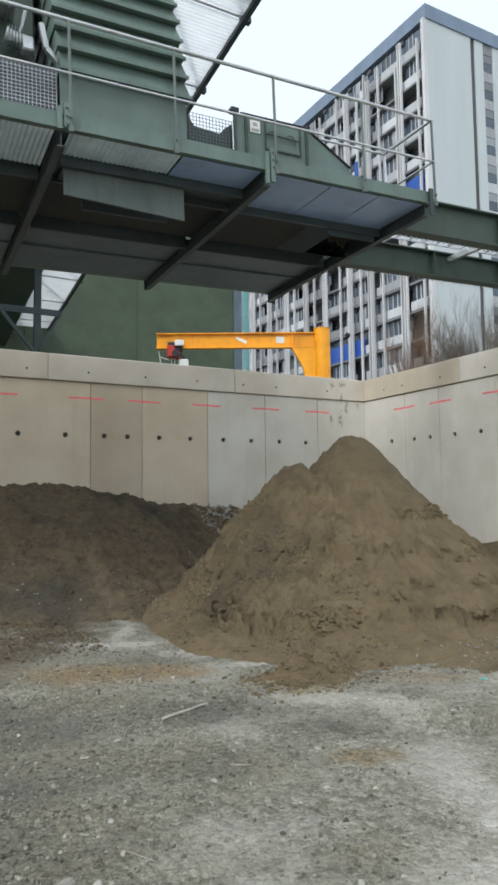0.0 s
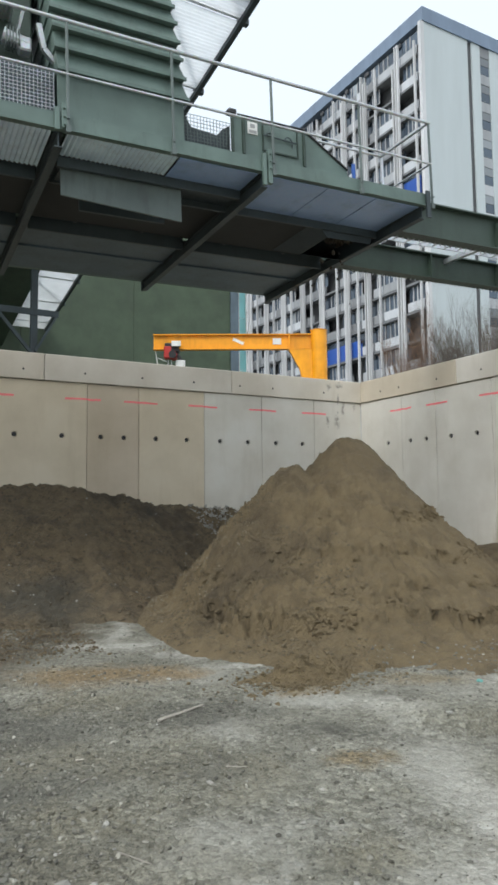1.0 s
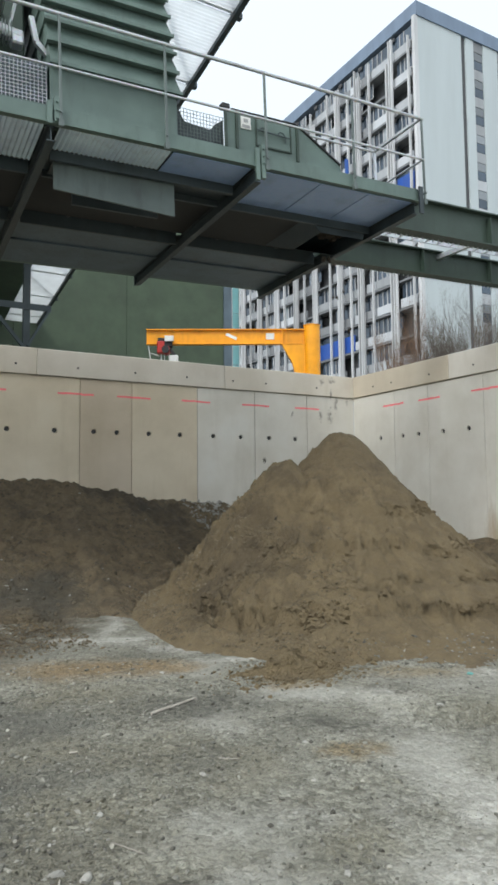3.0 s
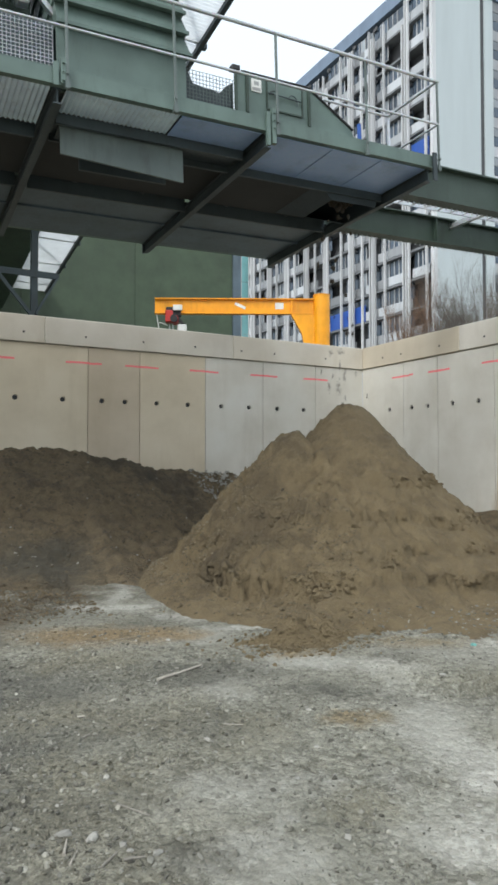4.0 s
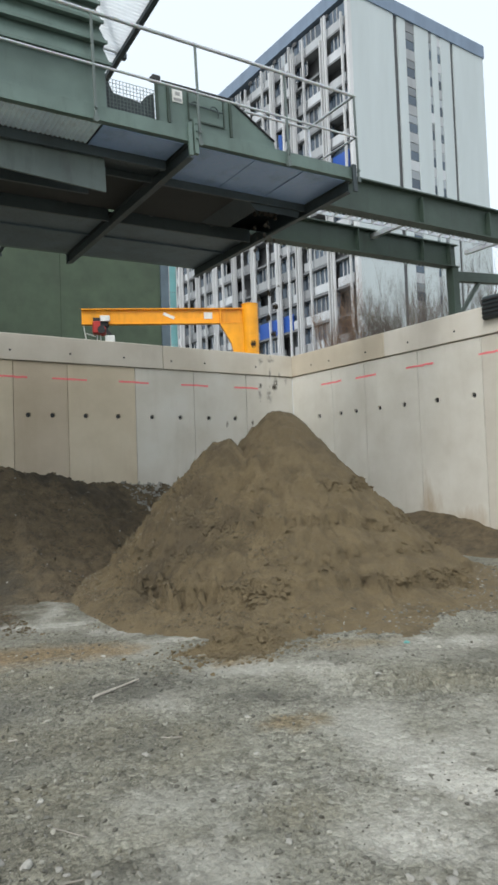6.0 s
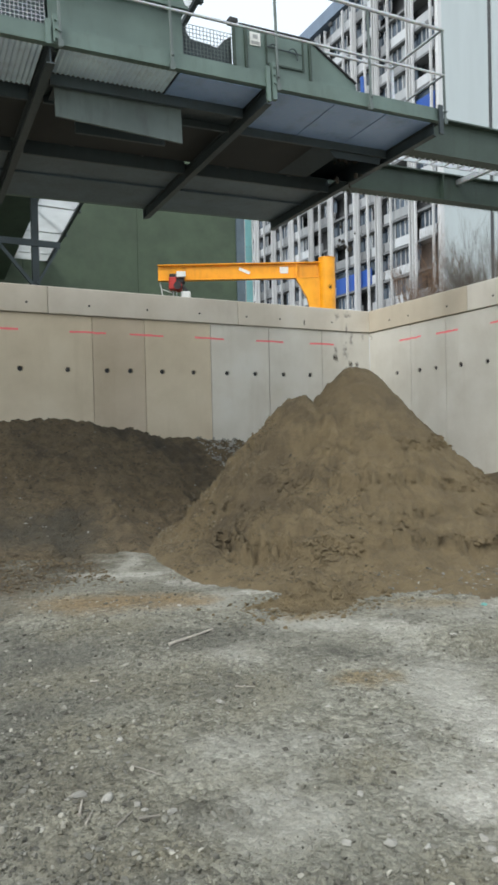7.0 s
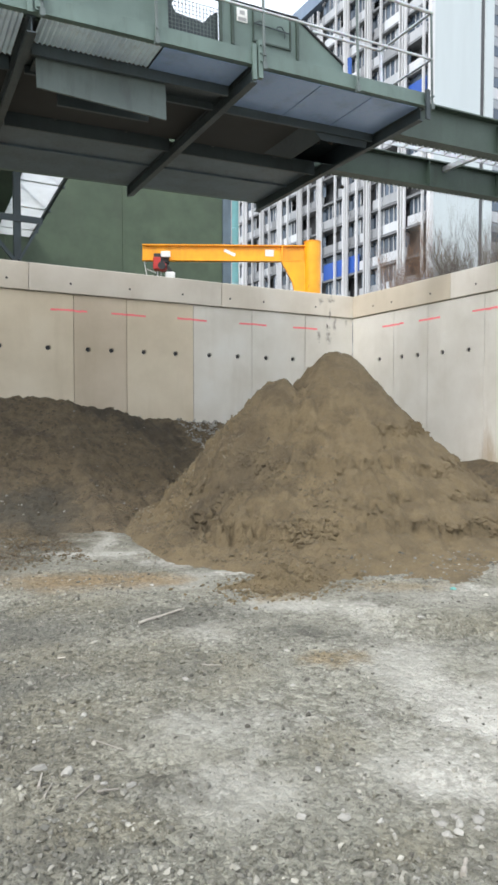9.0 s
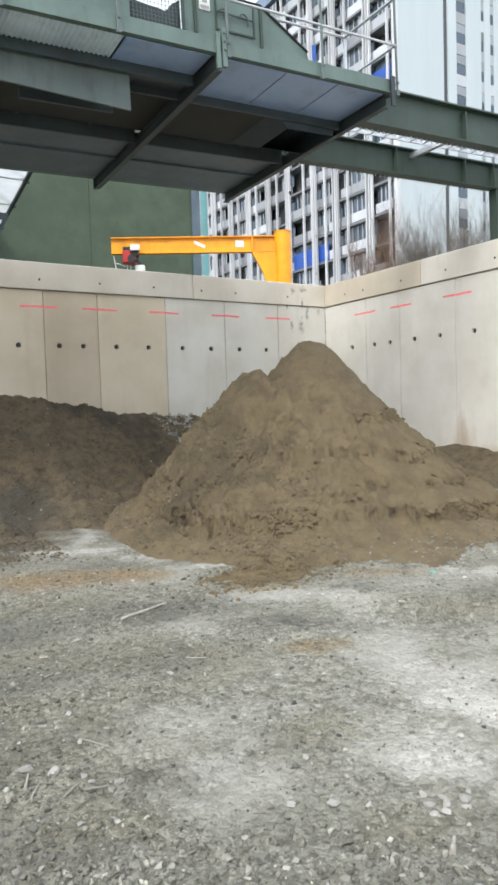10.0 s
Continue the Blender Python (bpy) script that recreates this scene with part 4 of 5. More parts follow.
def casing_parts(top):
    """The green casing that stands along the edge, with its hatch and screens."""
    y0, y1 = 0.12, 0.15
    part("casing_panel", boxes((-2.68, -1.06, y0, y1, 0.0, 0.80)), GREEN, top)
    part("casing_panel", boxes((-7.4, -3.62, y0, y1, 0.0, 0.45)), GREEN, top)
    part("casing_panel", prism(bmesh.new(), [(-0.33, 0.19), (-0.33, 0.77), (-0.25, 0.80), (0.78, 0.81), (1.52, 0.36), (1.56, 0.19)], y0, y1), GREEN, top)
    part("casing_trim", tube(tube(bmesh.new(), (-0.27, y0 - 0.01, 0.805), (0.78, y0 - 0.01, 0.815), 0.014, 6), (0.78, y0 - 0.01, 0.815), (1.53, y0 - 0.01, 0.36), 0.016, 6), BLACK, top, "black rubber edge trim")
    part("casing_panel", boxes((-1.06, -0.33, y0, y1, 0.0, 0.27)), GREEN, top)
    part("casing_panel", boxes((-3.62, -2.68, y0, y1, 0.0, 0.28)), GREEN, top)
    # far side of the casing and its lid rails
    # darker green than the near panels, its shade put into the colour
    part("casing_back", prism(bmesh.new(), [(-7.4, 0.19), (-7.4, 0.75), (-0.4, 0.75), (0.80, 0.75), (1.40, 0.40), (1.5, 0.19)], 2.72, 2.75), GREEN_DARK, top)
    part("mesh_screen", mesh_screen(bmesh.new(), -1.05, -0.34, 0.27, 0.66, y0 + 0.02), DULL_PLATE, top, "woven wire guard screen")
    part("mesh_screen", mesh_screen(bmesh.new(), -3.60, -2.72, 0.28, 0.78, y0 + 0.02), GALV, top, "woven wire guard screen")
    part("screen_plate", boxes((-3.62, -2.70, y0 + 0.06, y0 + 0.08, 0.2, 0.80)), DARK_STEEL, top)
    part("screen_plate", prism(bmesh.new(), [(-1.06, 0.2), (-0.34, 0.2), (-0.34, 0.68), (-0.46, 0.60), (-0.54, 0.50), (-0.92, 0.54), (-0.98, 0.66), (-1.06, 0.70)], y0 + 0.10, y0 + 0.12), DARK_STEEL, top)
    for u in (-0.36, -0.19, 0.78):
        part("stiffener", boxes((u - 0.018, u + 0.018, y0 - 0.03, y0, 0.26, 0.78)), GREEN_DARK, top)
    part("lid_latch", boxes((-0.42, -0.30, y0 - 0.05, y0 + 0.06, 0.78, 0.85), bevel=0.01), BLACK, top)
    hatch = part("hatch", boxes((0.12, 0.66, y0 - 0.012, y0, 0.38, 0.75), bevel=0.004), GREEN, top)
    bm = boxes((0.10, 0.68, y0 - 0.025, y0 - 0.012, 0.36, 0.38), (0.10, 0.12, y0 - 0.025, y0 - 0.012, 0.38, 0.77), (0.66, 0.68, y0 - 0.025, y0 - 0.012, 0.38, 0.77))
    part("hatch_frame", bm, GREEN_DARK, hatch)
    bm = bmesh.new()
    for u, z in ((0.20, 0.52), (0.50, 0.52)):
        for k in range(6):
            a0, a1 = math.pi * k / 6 - 0.4, math.pi * (k + 1) / 6 - 0.4
            tube(bm, (u + 0.07 * math.cos(a0), y0 - 0.045, z + 0.1 * math.sin(a0)), (u + 0.07 * math.cos(a1), y0 - 0.045, z + 0.1 * math.sin(a1)), 0.008, 6)
    tube(bm, (0.12, y0 - 0.04, 0.58), (0.64, y0 - 0.04, 0.56), 0.01, 6)
    part("hatch_handle", bm, DARK_STEEL, hatch)
    plate = part("notice_plate", boxes((-0.12, 0.03, y0 - 0.012, y0, 0.57, 0.74)), WHITE, top, "small white notice plate with grey print")
    part("notice_print", boxes((-0.105, 0.015, y0 - 0.015, y0 - 0.012, 0.585, 0.625), (-0.08, -0.01, y0 - 0.015, y0 - 0.012, 0.66, 0.71)), LABEL_GREY, plate)
    # sleeve standing on the end of the deck
    part("blue_cable", tubes(((1.58, 0.03, 0.19), (1.58, 0.03, 0.42), 0.03)), BLUE_DRUM, top, "blue plastic sleeve")


def build_tower():
    """Stepped transfer chute that stands on the platform."""
    top = thing("transfer_chute", PLATFORM)
    tagged(top, "green stepped steel transfer chute standing on the platform", "chute")
    z, left, right = 0.80, -2.66, -1.04
    for k, rise in enumerate((0.27, 0.25, 0.23, 0.25, 0.22, 0.25, 0.25, 0.25)):
        z1 = z + rise
        tilt = 0.05
        l1, r1 = left - 0.03 * rise / 0.25, right - 0.035 * rise / 0.25
        bm = bmesh.new()
        vs = []
        for x0, x1, y, zz in ((left - 0.02, right + 0.03, 0.10 - tilt, z - 0.01), (l1, r1, 0.14, z1)):
            vs.append([bm.verts.new((x0, y, zz)), bm.verts.new((x1, y, zz)), bm.verts.new((x1, 2.6, zz)), bm.verts.new((x0, 2.6, zz))])
        for i in range(4):
            j = (i + 1) % 4
            bm.faces.new((vs[0][i], vs[0][j], vs[1][j], vs[1][i]))
        bm.faces.new(vs[0][::-1])
        bm.faces.new(vs[1])
        box(bm, left - 0.03, right + 0.04, 0.03, 0.06, z - 0.03, z + 0.01)
        part("stepped_panel", bm, GREEN, top)
        z, left, right = z1, l1, r1
    # bevel-gear motor with its arm, beside the chute
    bm = tubes(((-3.25, 0.3, 1.18), (-2.98, 0.3, 1.13), 0.085), ((-3.27, 0.3, 1.185), (-3.25, 0.3, 1.18), 0.10), sides=14)
    box(bm, -3.1, -2.95, 0.22, 0.38, 1.02, 1.20, bevel=0.02)
    motor = part("gear_motor", bm, GALV, top, "small grey gear motor")
    for i in range(5):
        part("motor_fin", boxes((-3.24 + 0.035 * i, -3.23 + 0.035 * i, 0.2, 0.4, 1.06, 1.26)), DULL_PLATE, motor)
    bm = bmesh.new()
    bar(bm, (-2.86, 0.28, 1.42), (-2.80, 0.28, 1.12), 0.07, 0.06)
    bar(bm, (-2.80, 0.28, 1.12), (-2.66, 0.28, 0.98), 0.07, 0.06)
    bar(bm, (-3.12, 0.3, 1.2), (-3.02, 0.34, 1.62), 0.03, 0.03)
    part("actuator_arm", bm, GALV, top)
    part("side_box", boxes((-3.9, -2.9, 0.5, 1.6, 1.0, 2.6), bevel=0.02), GREEN_DARK, top)
    part("side_screen", corrugated(bmesh.new(), -3.9, -3.15, 0.2, 0.5, 1.5), GALV, top)
    return top


# the girders carry on from the sides of the trough, behind the end beam
GIRDERS = Matrix.Translation((0, 0, 1.64)) @ Matrix.Scale(1.122, 4) @ Matrix.Translation((0, 0, -1.64)) @ PLATFORM


def build_girders():
    for v, name, label in ((0.06, "girder", "long dark green steel girder carrying the conveyor"), (1.66, "girder", "long dark green steel girder carrying the conveyor")):
        top = thing(name, GIRDERS)
        tagged(top, label, "girder", group="conveyor girders")
        u1 = 9.0 if v < 1 else 7.25
        part("beam", i_beam(bmesh.new(), 2.19, u1, v, -0.50, 0.045 if v < 1 else -0.02, 0.22), GREEN_DARK, top)
        for u in (4.45, 6.2, 7.0):
            if u < u1:
                part("web_stiffener", boxes((u - 0.008, u + 0.008, v - 0.105, v - 0.008, -0.47, -0.03)), GREEN_DARK, top)
        bm = bmesh.new()
        for k in range(int((u1 - 2.2) / 0.11)):
            u = 2.22 + 0.11 * k
            tube(bm, (u, v + 0.085, -0.53), (u, v + 0.085, -0.50), 0.013, 6)
        tagged(part("bolt_row", bm, GALV, top), kind="stuff")
    # struts and lattice between the girders
    for u in (4.88, 7.6):
        s = thing("cross_strut", GIRDERS)
        tagged(s, "pale galvanised strut between the two girders", "strut", group="girder struts")
        part("strut", bar(bmesh.new(), (u, 1.66, -0.12), (u + 0.2, 0.10, -0.06), 0.09, 0.09), GALV, s)
    g = thing("cable_ladder", GIRDERS)
    tagged(g, "galvanised cable ladder running between the girders", "cable tray")
    part("rail", boxes((2.20, 8.3, 0.86, 0.88, -0.10, -0.04)), GALV, g)
    part("rail", boxes((2.20, 8.3, 1.16, 1.18, -0.10, -0.04)), GALV, g)
    for k in range(20):
        u = 2.30 + 0.3 * k
        part("rung", boxes((u, u + 0.025, 0.88, 1.16, -0.09, -0.07)), GALV, g)
    # support trestle behind the wall
    t = thing("support_trestle", GIRDERS)
    tagged(t, "dark green steel support column with a diagonal brace", "column")
    part("column", boxes((7.05, 7.23, 1.57, 1.75, -6.3, -0.50)), GREEN_DARK, t)
    part("arm", bar(bmesh.new(), (7.2, 1.66, -0.68), (9.6, 1.66, -0.55), 0.16, 0.2), GREEN_DARK, t)
    part("brace", bar(bmesh.new(), (7.23, 1.66, -1.55), (8.0, 1.66, -0.7), 0.07, 0.07), GREEN_DARK, t)
    w = thing("vent_box", pose(WALL_X, 0, 0))
    tagged(w, "dark ribbed metal box on the wall coping", "box")
    bm = boxes((-0.12, 0.42, 6.6, 7.98, 4.36, 4.80), bevel=0.02)
    part("casing", bm, DARK_STEEL, w)
    for k in range(5):
        part("rib", boxes((-0.15, -0.12, 6.62, 7.96, 4.39 + 0.08 * k, 4.42 + 0.08 * k)), BLACK, w)


def build_gallery():
    """Feed conveyor that climbs towards the yard, high over the platform."""
    X0 = 5.0
    y_near, z_near, y_far, z_far = 4.0, 10.15, 34.0, 6.40
    top = thing("feed_conveyor", None)
    tagged(top, "climbing feed conveyor with white ribbed translucent side sheeting", "conveyor")
    slope = (z_far - z_near) / (y_far - y_near)

    def z_at(y):
        return z_near + slope * (y - y_near)
    n = 17
    for k in range(n):
        a, b = y_near + (y_far - y_near) * k / n, y_near + (y_far - y_near) * (k + 1) / n - 0.02
        bm = bmesh.new()
        m = 24
        rows = []
        for i in range(m * 2 + 1):
            y = a + (b - a) * i / (2 * m)
            dz = 0.022 if i % 2 else 0.0
            rows.append((bm.verts.new((X0 - 1.35, y, z_at(y) + dz)), bm.verts.new((X0, y, z_at(y) + dz))))
        for i in range(2 * m):
            bm.faces.new((rows[i][0], rows[i][1], rows[i + 1][1], rows[i + 1][0]))
        part("ribbed_sheet", bm, CLEAR, top, "white translucent ribbed sheet")
        part("purlin", boxes((X0 - 1.4, X0, b - 0.03, b + 0.03, z_at(b) + 0.03, z_at(b) + 0.09)), GALV, top)
        part("clip", boxes((X0 + 0.03, X0 + 0.12, b - 0.05, b + 0.05, z_at(b) - 0.05, z_at(b) + 0.04)), DARK_STEEL, top)
        part("diagonal", bar(bmesh.new(), (X0 - 1.35, a, z_at(a) + 0.12), (X0 - 0.05, b, z_at(b) + 0.12), 0.05, 0.03), GALV, top)
    part("edge_channel", bar(bmesh.new(), (X0, y_near, z_near), (X0, y_far, z_far), 0.09, 0.14), DARK_STEEL, top)
    part("outer_panel", bar(bmesh.new(), (X0 - 0.25, y_near, z_near + 0.2), (X0 - 0.25, 8.9, z_at(8.9) + 0.2), 0.5, 0.03), SOFFIT, top)
    part("trough_body", bar(bmesh.new(), (X0 - 2.95, 13.5, z_at(13.5) - 0.1), (X0 - 2.95, y_far, z_far - 0.1), 3.0, 1.3), GREEN_DARK, top)
    t = thing("conveyor_trestle")
    tagged(t, "dark steel trestle under the feed conveyor", "trestle")
    yt = 17.0
    part("leg", boxes((3.18, 3.34, yt, yt + 0.16, 0.0, z_at(yt) - 0.3)), DARK_STEEL, t)
    part("leg", boxes((1.9, 2.06, yt, yt + 0.18, 0.0, z_at(yt))), DARK_STEEL, t)
    part("cross_bar", boxes((1.9, 3.85, yt - 0.03, yt, 6.22, 6.38)), DARK_STEEL, t)
    part("brace", bar(bmesh.new(), (3.24, yt - 0.03, 5.2), (2.4, yt - 0.03, 6.2), 0.09, 0.08), DARK_STEEL, t)
    part("brace", bar(bmesh.new(), (3.28, yt - 0.03, 5.3), (3.8, yt - 0.03, 6.25), 0.07, 0.06), DARK_STEEL, t)


PLAT = build_platform()
casing_parts(PLAT)
build_tower()
build_girders()
build_gallery()


# ---- jib crane behind the wall ----
def build_crane():
    col = Vector((11.83, 17.0, 0))
    jib = Vector((7.30, 19.37, 0)) - col
    length = jib.length
    ang = math.degrees(math.atan2(jib.y, jib.x))
    top = thing("jib_crane", pose(col.x, col.y, 0, 0, 0, ang))
    tagged(top, "yellow pillar jib crane standing behind the concrete wall", "crane")
    bm = bmesh.new()
    tube(bm, (0, 0, 0), (0, 0, 6.78), 0.25, 28)
    tube(bm, (0, 0, 6.78), (0, 0, 6.80), 0.265, 28)
    part("pillar", bm, YELLOW, top, smooth=False)
    bm = i_beam(bmesh.new(), 0.15, length, 0, 6.20, 6.68, 0.2, 0.02, 0.03)
    box(bm, 0.9, 0.94, -0.1, 0.1, 6.2, 6.68)
    part("boom", bm, YELLOW, top)
    part("knee_plate", prism(bmesh.new(), [(0.2, 6.2), (0.95, 6.2), (0.62, 5.6), (0.5, 5.1), (0.2, 4.9)], -0.09, 0.09), YELLOW, top)
    for x, z, w, h, tilt in ((1.30, 6.46, 0.26, 0.2, 0), (2.5, 6.46, 0.36, 0.09, 25)):
        bm = boxes((-w / 2, w / 2, -0.002, 0.002, -h / 2, h / 2))
        lab = part("label_plate", bm, WHITE, top, "white maker's label")
        lab.matrix_basis = pose(x, 0.018, z, 0, -tilt, 0)
    hoist = thing("chain_hoist", pose(col.x, col.y, 0, 0, 0, ang))
    tagged(hoist, "red electric chain hoist hung from the yellow boom", "hoist")
    x = length - 0.55
    part("trolley", boxes((x - 0.25, x + 0.2, 0.03, 0.14, 6.12, 6.40), (x - 0.25, x + 0.2, -0.14, -0.03, 6.12, 6.40), bevel=0.02), BLACK, hoist)
    bm = tubes(((x - 0.05, -0.15, 6.02), (x - 0.05, 0.18, 6.02), 0.13), sides=20)
    box(bm, x - 0.02, x + 0.22, -0.12, 0.16, 5.92, 6.3, bevel=0.03)
    part("motor", bm, RED_HOIST, hoist)
    for y0, y1, r in ((0.18, 0.26, 0.115), (-0.21, -0.15, 0.10)):
        part("motor_cap", tubes(((x - 0.05, y0, 6.02), (x - 0.05, y1, 6.02), r), sides=18), BLACK, hoist, "black motor end cap")
    part("control_box", boxes((x - 0.30, x - 0.02, 0.15, 0.24, 6.27, 6.44), bevel=0.01), WHITE, hoist)
    part("chain_bag", boxes((x - 0.42, x - 0.14, -0.06, 0.14, 5.62, 5.86), bevel=0.02), WHITE, hoist)
    part("arm", bar(bmesh.new(), (x - 0.1, 0.05, 6.15), (x - 0.32, 0.05, 5.86), 0.1, 0.09), BLACK, hoist)
    part("chain", tubes(((x, 0, 5.9), (x, 0, 4.7), 0.015), ((x + 0.1, 0.02, 5.9), (x + 0.1, 0.02, 4.75), 0.015), sides=6), GALV, hoist)
    part("cable", tubes(((x + 0.5, 0, 6.2), (x + 0.42, 0, 5.7), 0.016), ((x + 0.42, 0, 5.7), (x + 0.4, 0, 4.7), 0.016), ((x + 0.42, 0, 5.95), (x + 0.15, 0, 5.85), 0.012), sides=6), WHITE, hoist)


build_crane()


# ---- hall behind the wall ----
def build_hall():
    top = thing("hall", pose(0, 24.0, 0))
    tagged(top, "long hall clad in dark olive green metal panels", "building")
    x1 = 12.36
    for k in range(13):
        a = x1 - 4.1 * (k + 1)
        part("cladding_panel", boxes((a + 0.006, a + 4.094, 0.0, 0.12, 0, 14.2)), HALL_GREEN, top)
    part("corner_post", boxes((x1, x1 + 0.36, -0.06, 0.4, 0, 14.3)), BACK_PLATE, top, "dark grey corner post")
    part("wall", boxes((x1 - 54, x1 + 0.30, 0.13, 18.0, 0, 14.0)), HALL_GREEN, top)
    part("roof", boxes((x1 - 54.2, x1 + 0.4, -0.1, 18.2, 14.2, 14.5)), DULL_PLATE, top)
    scr = thing("turquoise_screen", pose(0, 24.6, 0))
    tagged(scr, "narrow strip of pale turquoise translucent sheeting beside the hall", "screen")
    for k in range(11):
        part("sheet", boxes((x1 + 0.40, x1 + 1.05, 0, 0.012, 0.4 + 1.1 * k, 1.485 + 1.1 * k)), CYAN, scr)
    for x in (x1 + 0.385, x1 + 0.71, x1 + 1.06):
        part("upright", boxes((x - 0.02, x + 0.02, -0.03, 0.04, 0, 12.6)), WHITE, scr)


build_hall()


# ---- tower block ----
def build_tower_block():
    X, Y, H = 54.5, 55.7, 57.4
    storey, floors = 3.42, 17
    top = thing("tower_block", pose(X, Y, 0))
    tagged(top, "tall residential tower block with ribbed balconies and white gable", "building")
    depth, width = 50.0, 24.9
    part("wall", boxes((1.3, width, 0.35, depth, 0, H)), TOWER_GREY, top)
    bm = boxes((-0.15, width + 0.15, -0.15, depth + 0.3, H, H + 1.75))
    part("parapet", bm, TOWER_BLUE, top, "slate blue parapet band")
    # gable: white panels with dark joints and window strips
    for a, b in ((0.15, 7.28), (8.02, 9.42), (11.1, 13.7), (14.3, 15.35), (16.05, 18.0), (18.6, width)):
        part("gable_panel", boxes((a, b, 0.0, 0.35, 0, H)), TOWER_WHITE, top)
    for a, b in ((7.28, 8.02), (18.0, 18.6)):
        part("gable_joint", boxes((a, b, 0.18, 0.36, 0, H)), TOWER_DARK, top)
    for a, b in ((9.42, 11.1), (13.7, 14.3), (15.35, 16.05)):
        for k in range(floors):
            z = H - 3.55 * (k + 1)
            pane = boxes((a, b, 0.14, 0.2, z + 0.05, z + 1.15))
            w = part("window", pane, GLASS, top)
            part("blind", boxes((a, b, 0.12, 0.2, z + 1.2, z + 2.2)), GLASS_PALE, w)
            part("sill_panel", boxes((a, b, 0.08, 0.2, z + 2.25, z + 3.5)), TOWER_SPANDREL, w)
    # balcony front, bay by bay along y
    rnd = random.Random(5)
    bays = [0.9, 3.8, 4.75, 8.1, 10.0, 10.9, 12.5, 14.4, 15.15, 17.0, 20.2, 21.0, 23.2, 25.0, 25.9, 28.6, 30.4, 31.3, 33.8, 35.6, 36.5, 39.0, 41.0, 42.0, 44.5, 46.4, 47.4, 50.0]
    me = {}

    def cell(kind, w):
        key = (kind, round(w, 2))
        if key in me:
            return me[key]
        if kind == "spandrel":
            bm = boxes((-0.12, 0.0, 0.06, w - 0.06, 0.25, 1.32))
            mat = TOWER_SPANDREL
        elif kind == "window":
            bm = boxes((0.25, 0.3, 0.05, w - 0.05, 1.34, storey - 0.2))
            mat = GLASS
        elif kind == "frame":
            bm = boxes((0.15, 0.24, 0.05, w * 0.75 + 0.04, 1.33, 1.40), (0.15, 0.24, 0.05, 0.14, 1.34, storey - 0.2), (0.15, 0.24, w / 2 - 0.05, w / 2 + 0.05, 1.34, storey - 0.2), (0.15, 0.24, w * 0.75 - 0.04, w * 0.75 + 0.04, 1.34, storey - 0.2))
            mat = POLE
        elif kind == "curtain":
            bm = boxes((0.2, 0.24, 0.08, w * 0.48, 1.34, storey - 0.3))
            mat = GLASS_PALE
        elif kind == "slab":
            bm = boxes((-0.25, 1.3, 0.0, w, -0.12, 0.14))
            mat = TOWER_GREY
        elif kind == "blue":
            bm = boxes((-0.14, -0.02, 0.03, w - 0.03, 0.2, 2.3))
            mat = BLUE_PANEL
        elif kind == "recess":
            # back sheet, coloured dark for the shade inside the balcony
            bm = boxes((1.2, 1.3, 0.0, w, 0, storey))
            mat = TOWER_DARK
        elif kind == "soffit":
            # strip below the slab, its shade put into the colour
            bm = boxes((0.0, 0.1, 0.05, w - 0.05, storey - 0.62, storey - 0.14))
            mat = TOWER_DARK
        mesh = bpy.data.meshes.new(kind)
        bm.normal_update()
        bm.to_mesh(mesh)
        bm.free()
        mesh.materials.append(mat)
        me[key] = mesh
        return mesh

    blue = {(0, 11), (6, 6), (7, 6), (8, 6), (9, 6)}
    for i, (a, b) in enumerate(zip(bays, bays[1:])):
        w = b - a
        loggia = w > 2.3 and i % 3 == 0
        for k in range(floors):
            z = H - storey * (k + 1) - 0.2
            m = pose(0, a, z)
            share("slab", cell("slab", w), m, top)
            if (i, floors - 1 - k) in blue:
                share("blue_panel", cell("blue", w), m, top)
                share("window", cell("window", w), m, top)
                continue
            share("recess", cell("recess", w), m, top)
            if rnd.random() < (0.5 if loggia else 0.2):
                if rnd.random() < 0.6:
                    share("balcony_panel", cell("spandrel", w), m, top)
                continue
            if rnd.random() < 0.93:
                share("balcony_panel", cell("spandrel", w), m, top)
            share("window", cell("window", w), m, top)
            if w > 1.3:
                share("window_frame", cell("frame", w), m, top)
                if rnd.random() < 0.4:
                    share("curtain", cell("curtain", w), m, top)
            else:
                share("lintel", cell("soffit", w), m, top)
    for i, a in enumerate(bays):
        high = H - 0.9 - (1.2, 0.0, 2.6, 0.6)[i % 4]
        for off in (0.0, 0.42) if i % 3 == 1 else (0.0,):
            part("upright_tube", boxes((-0.75, -0.45, a + off - 0.09, a + off + 0.09, 0, high)), POLE, top)
    part("corner_tube", boxes((-0.4, 0.12, -0.06, 0.42, 0, H)), POLE, top)


build_tower_block()


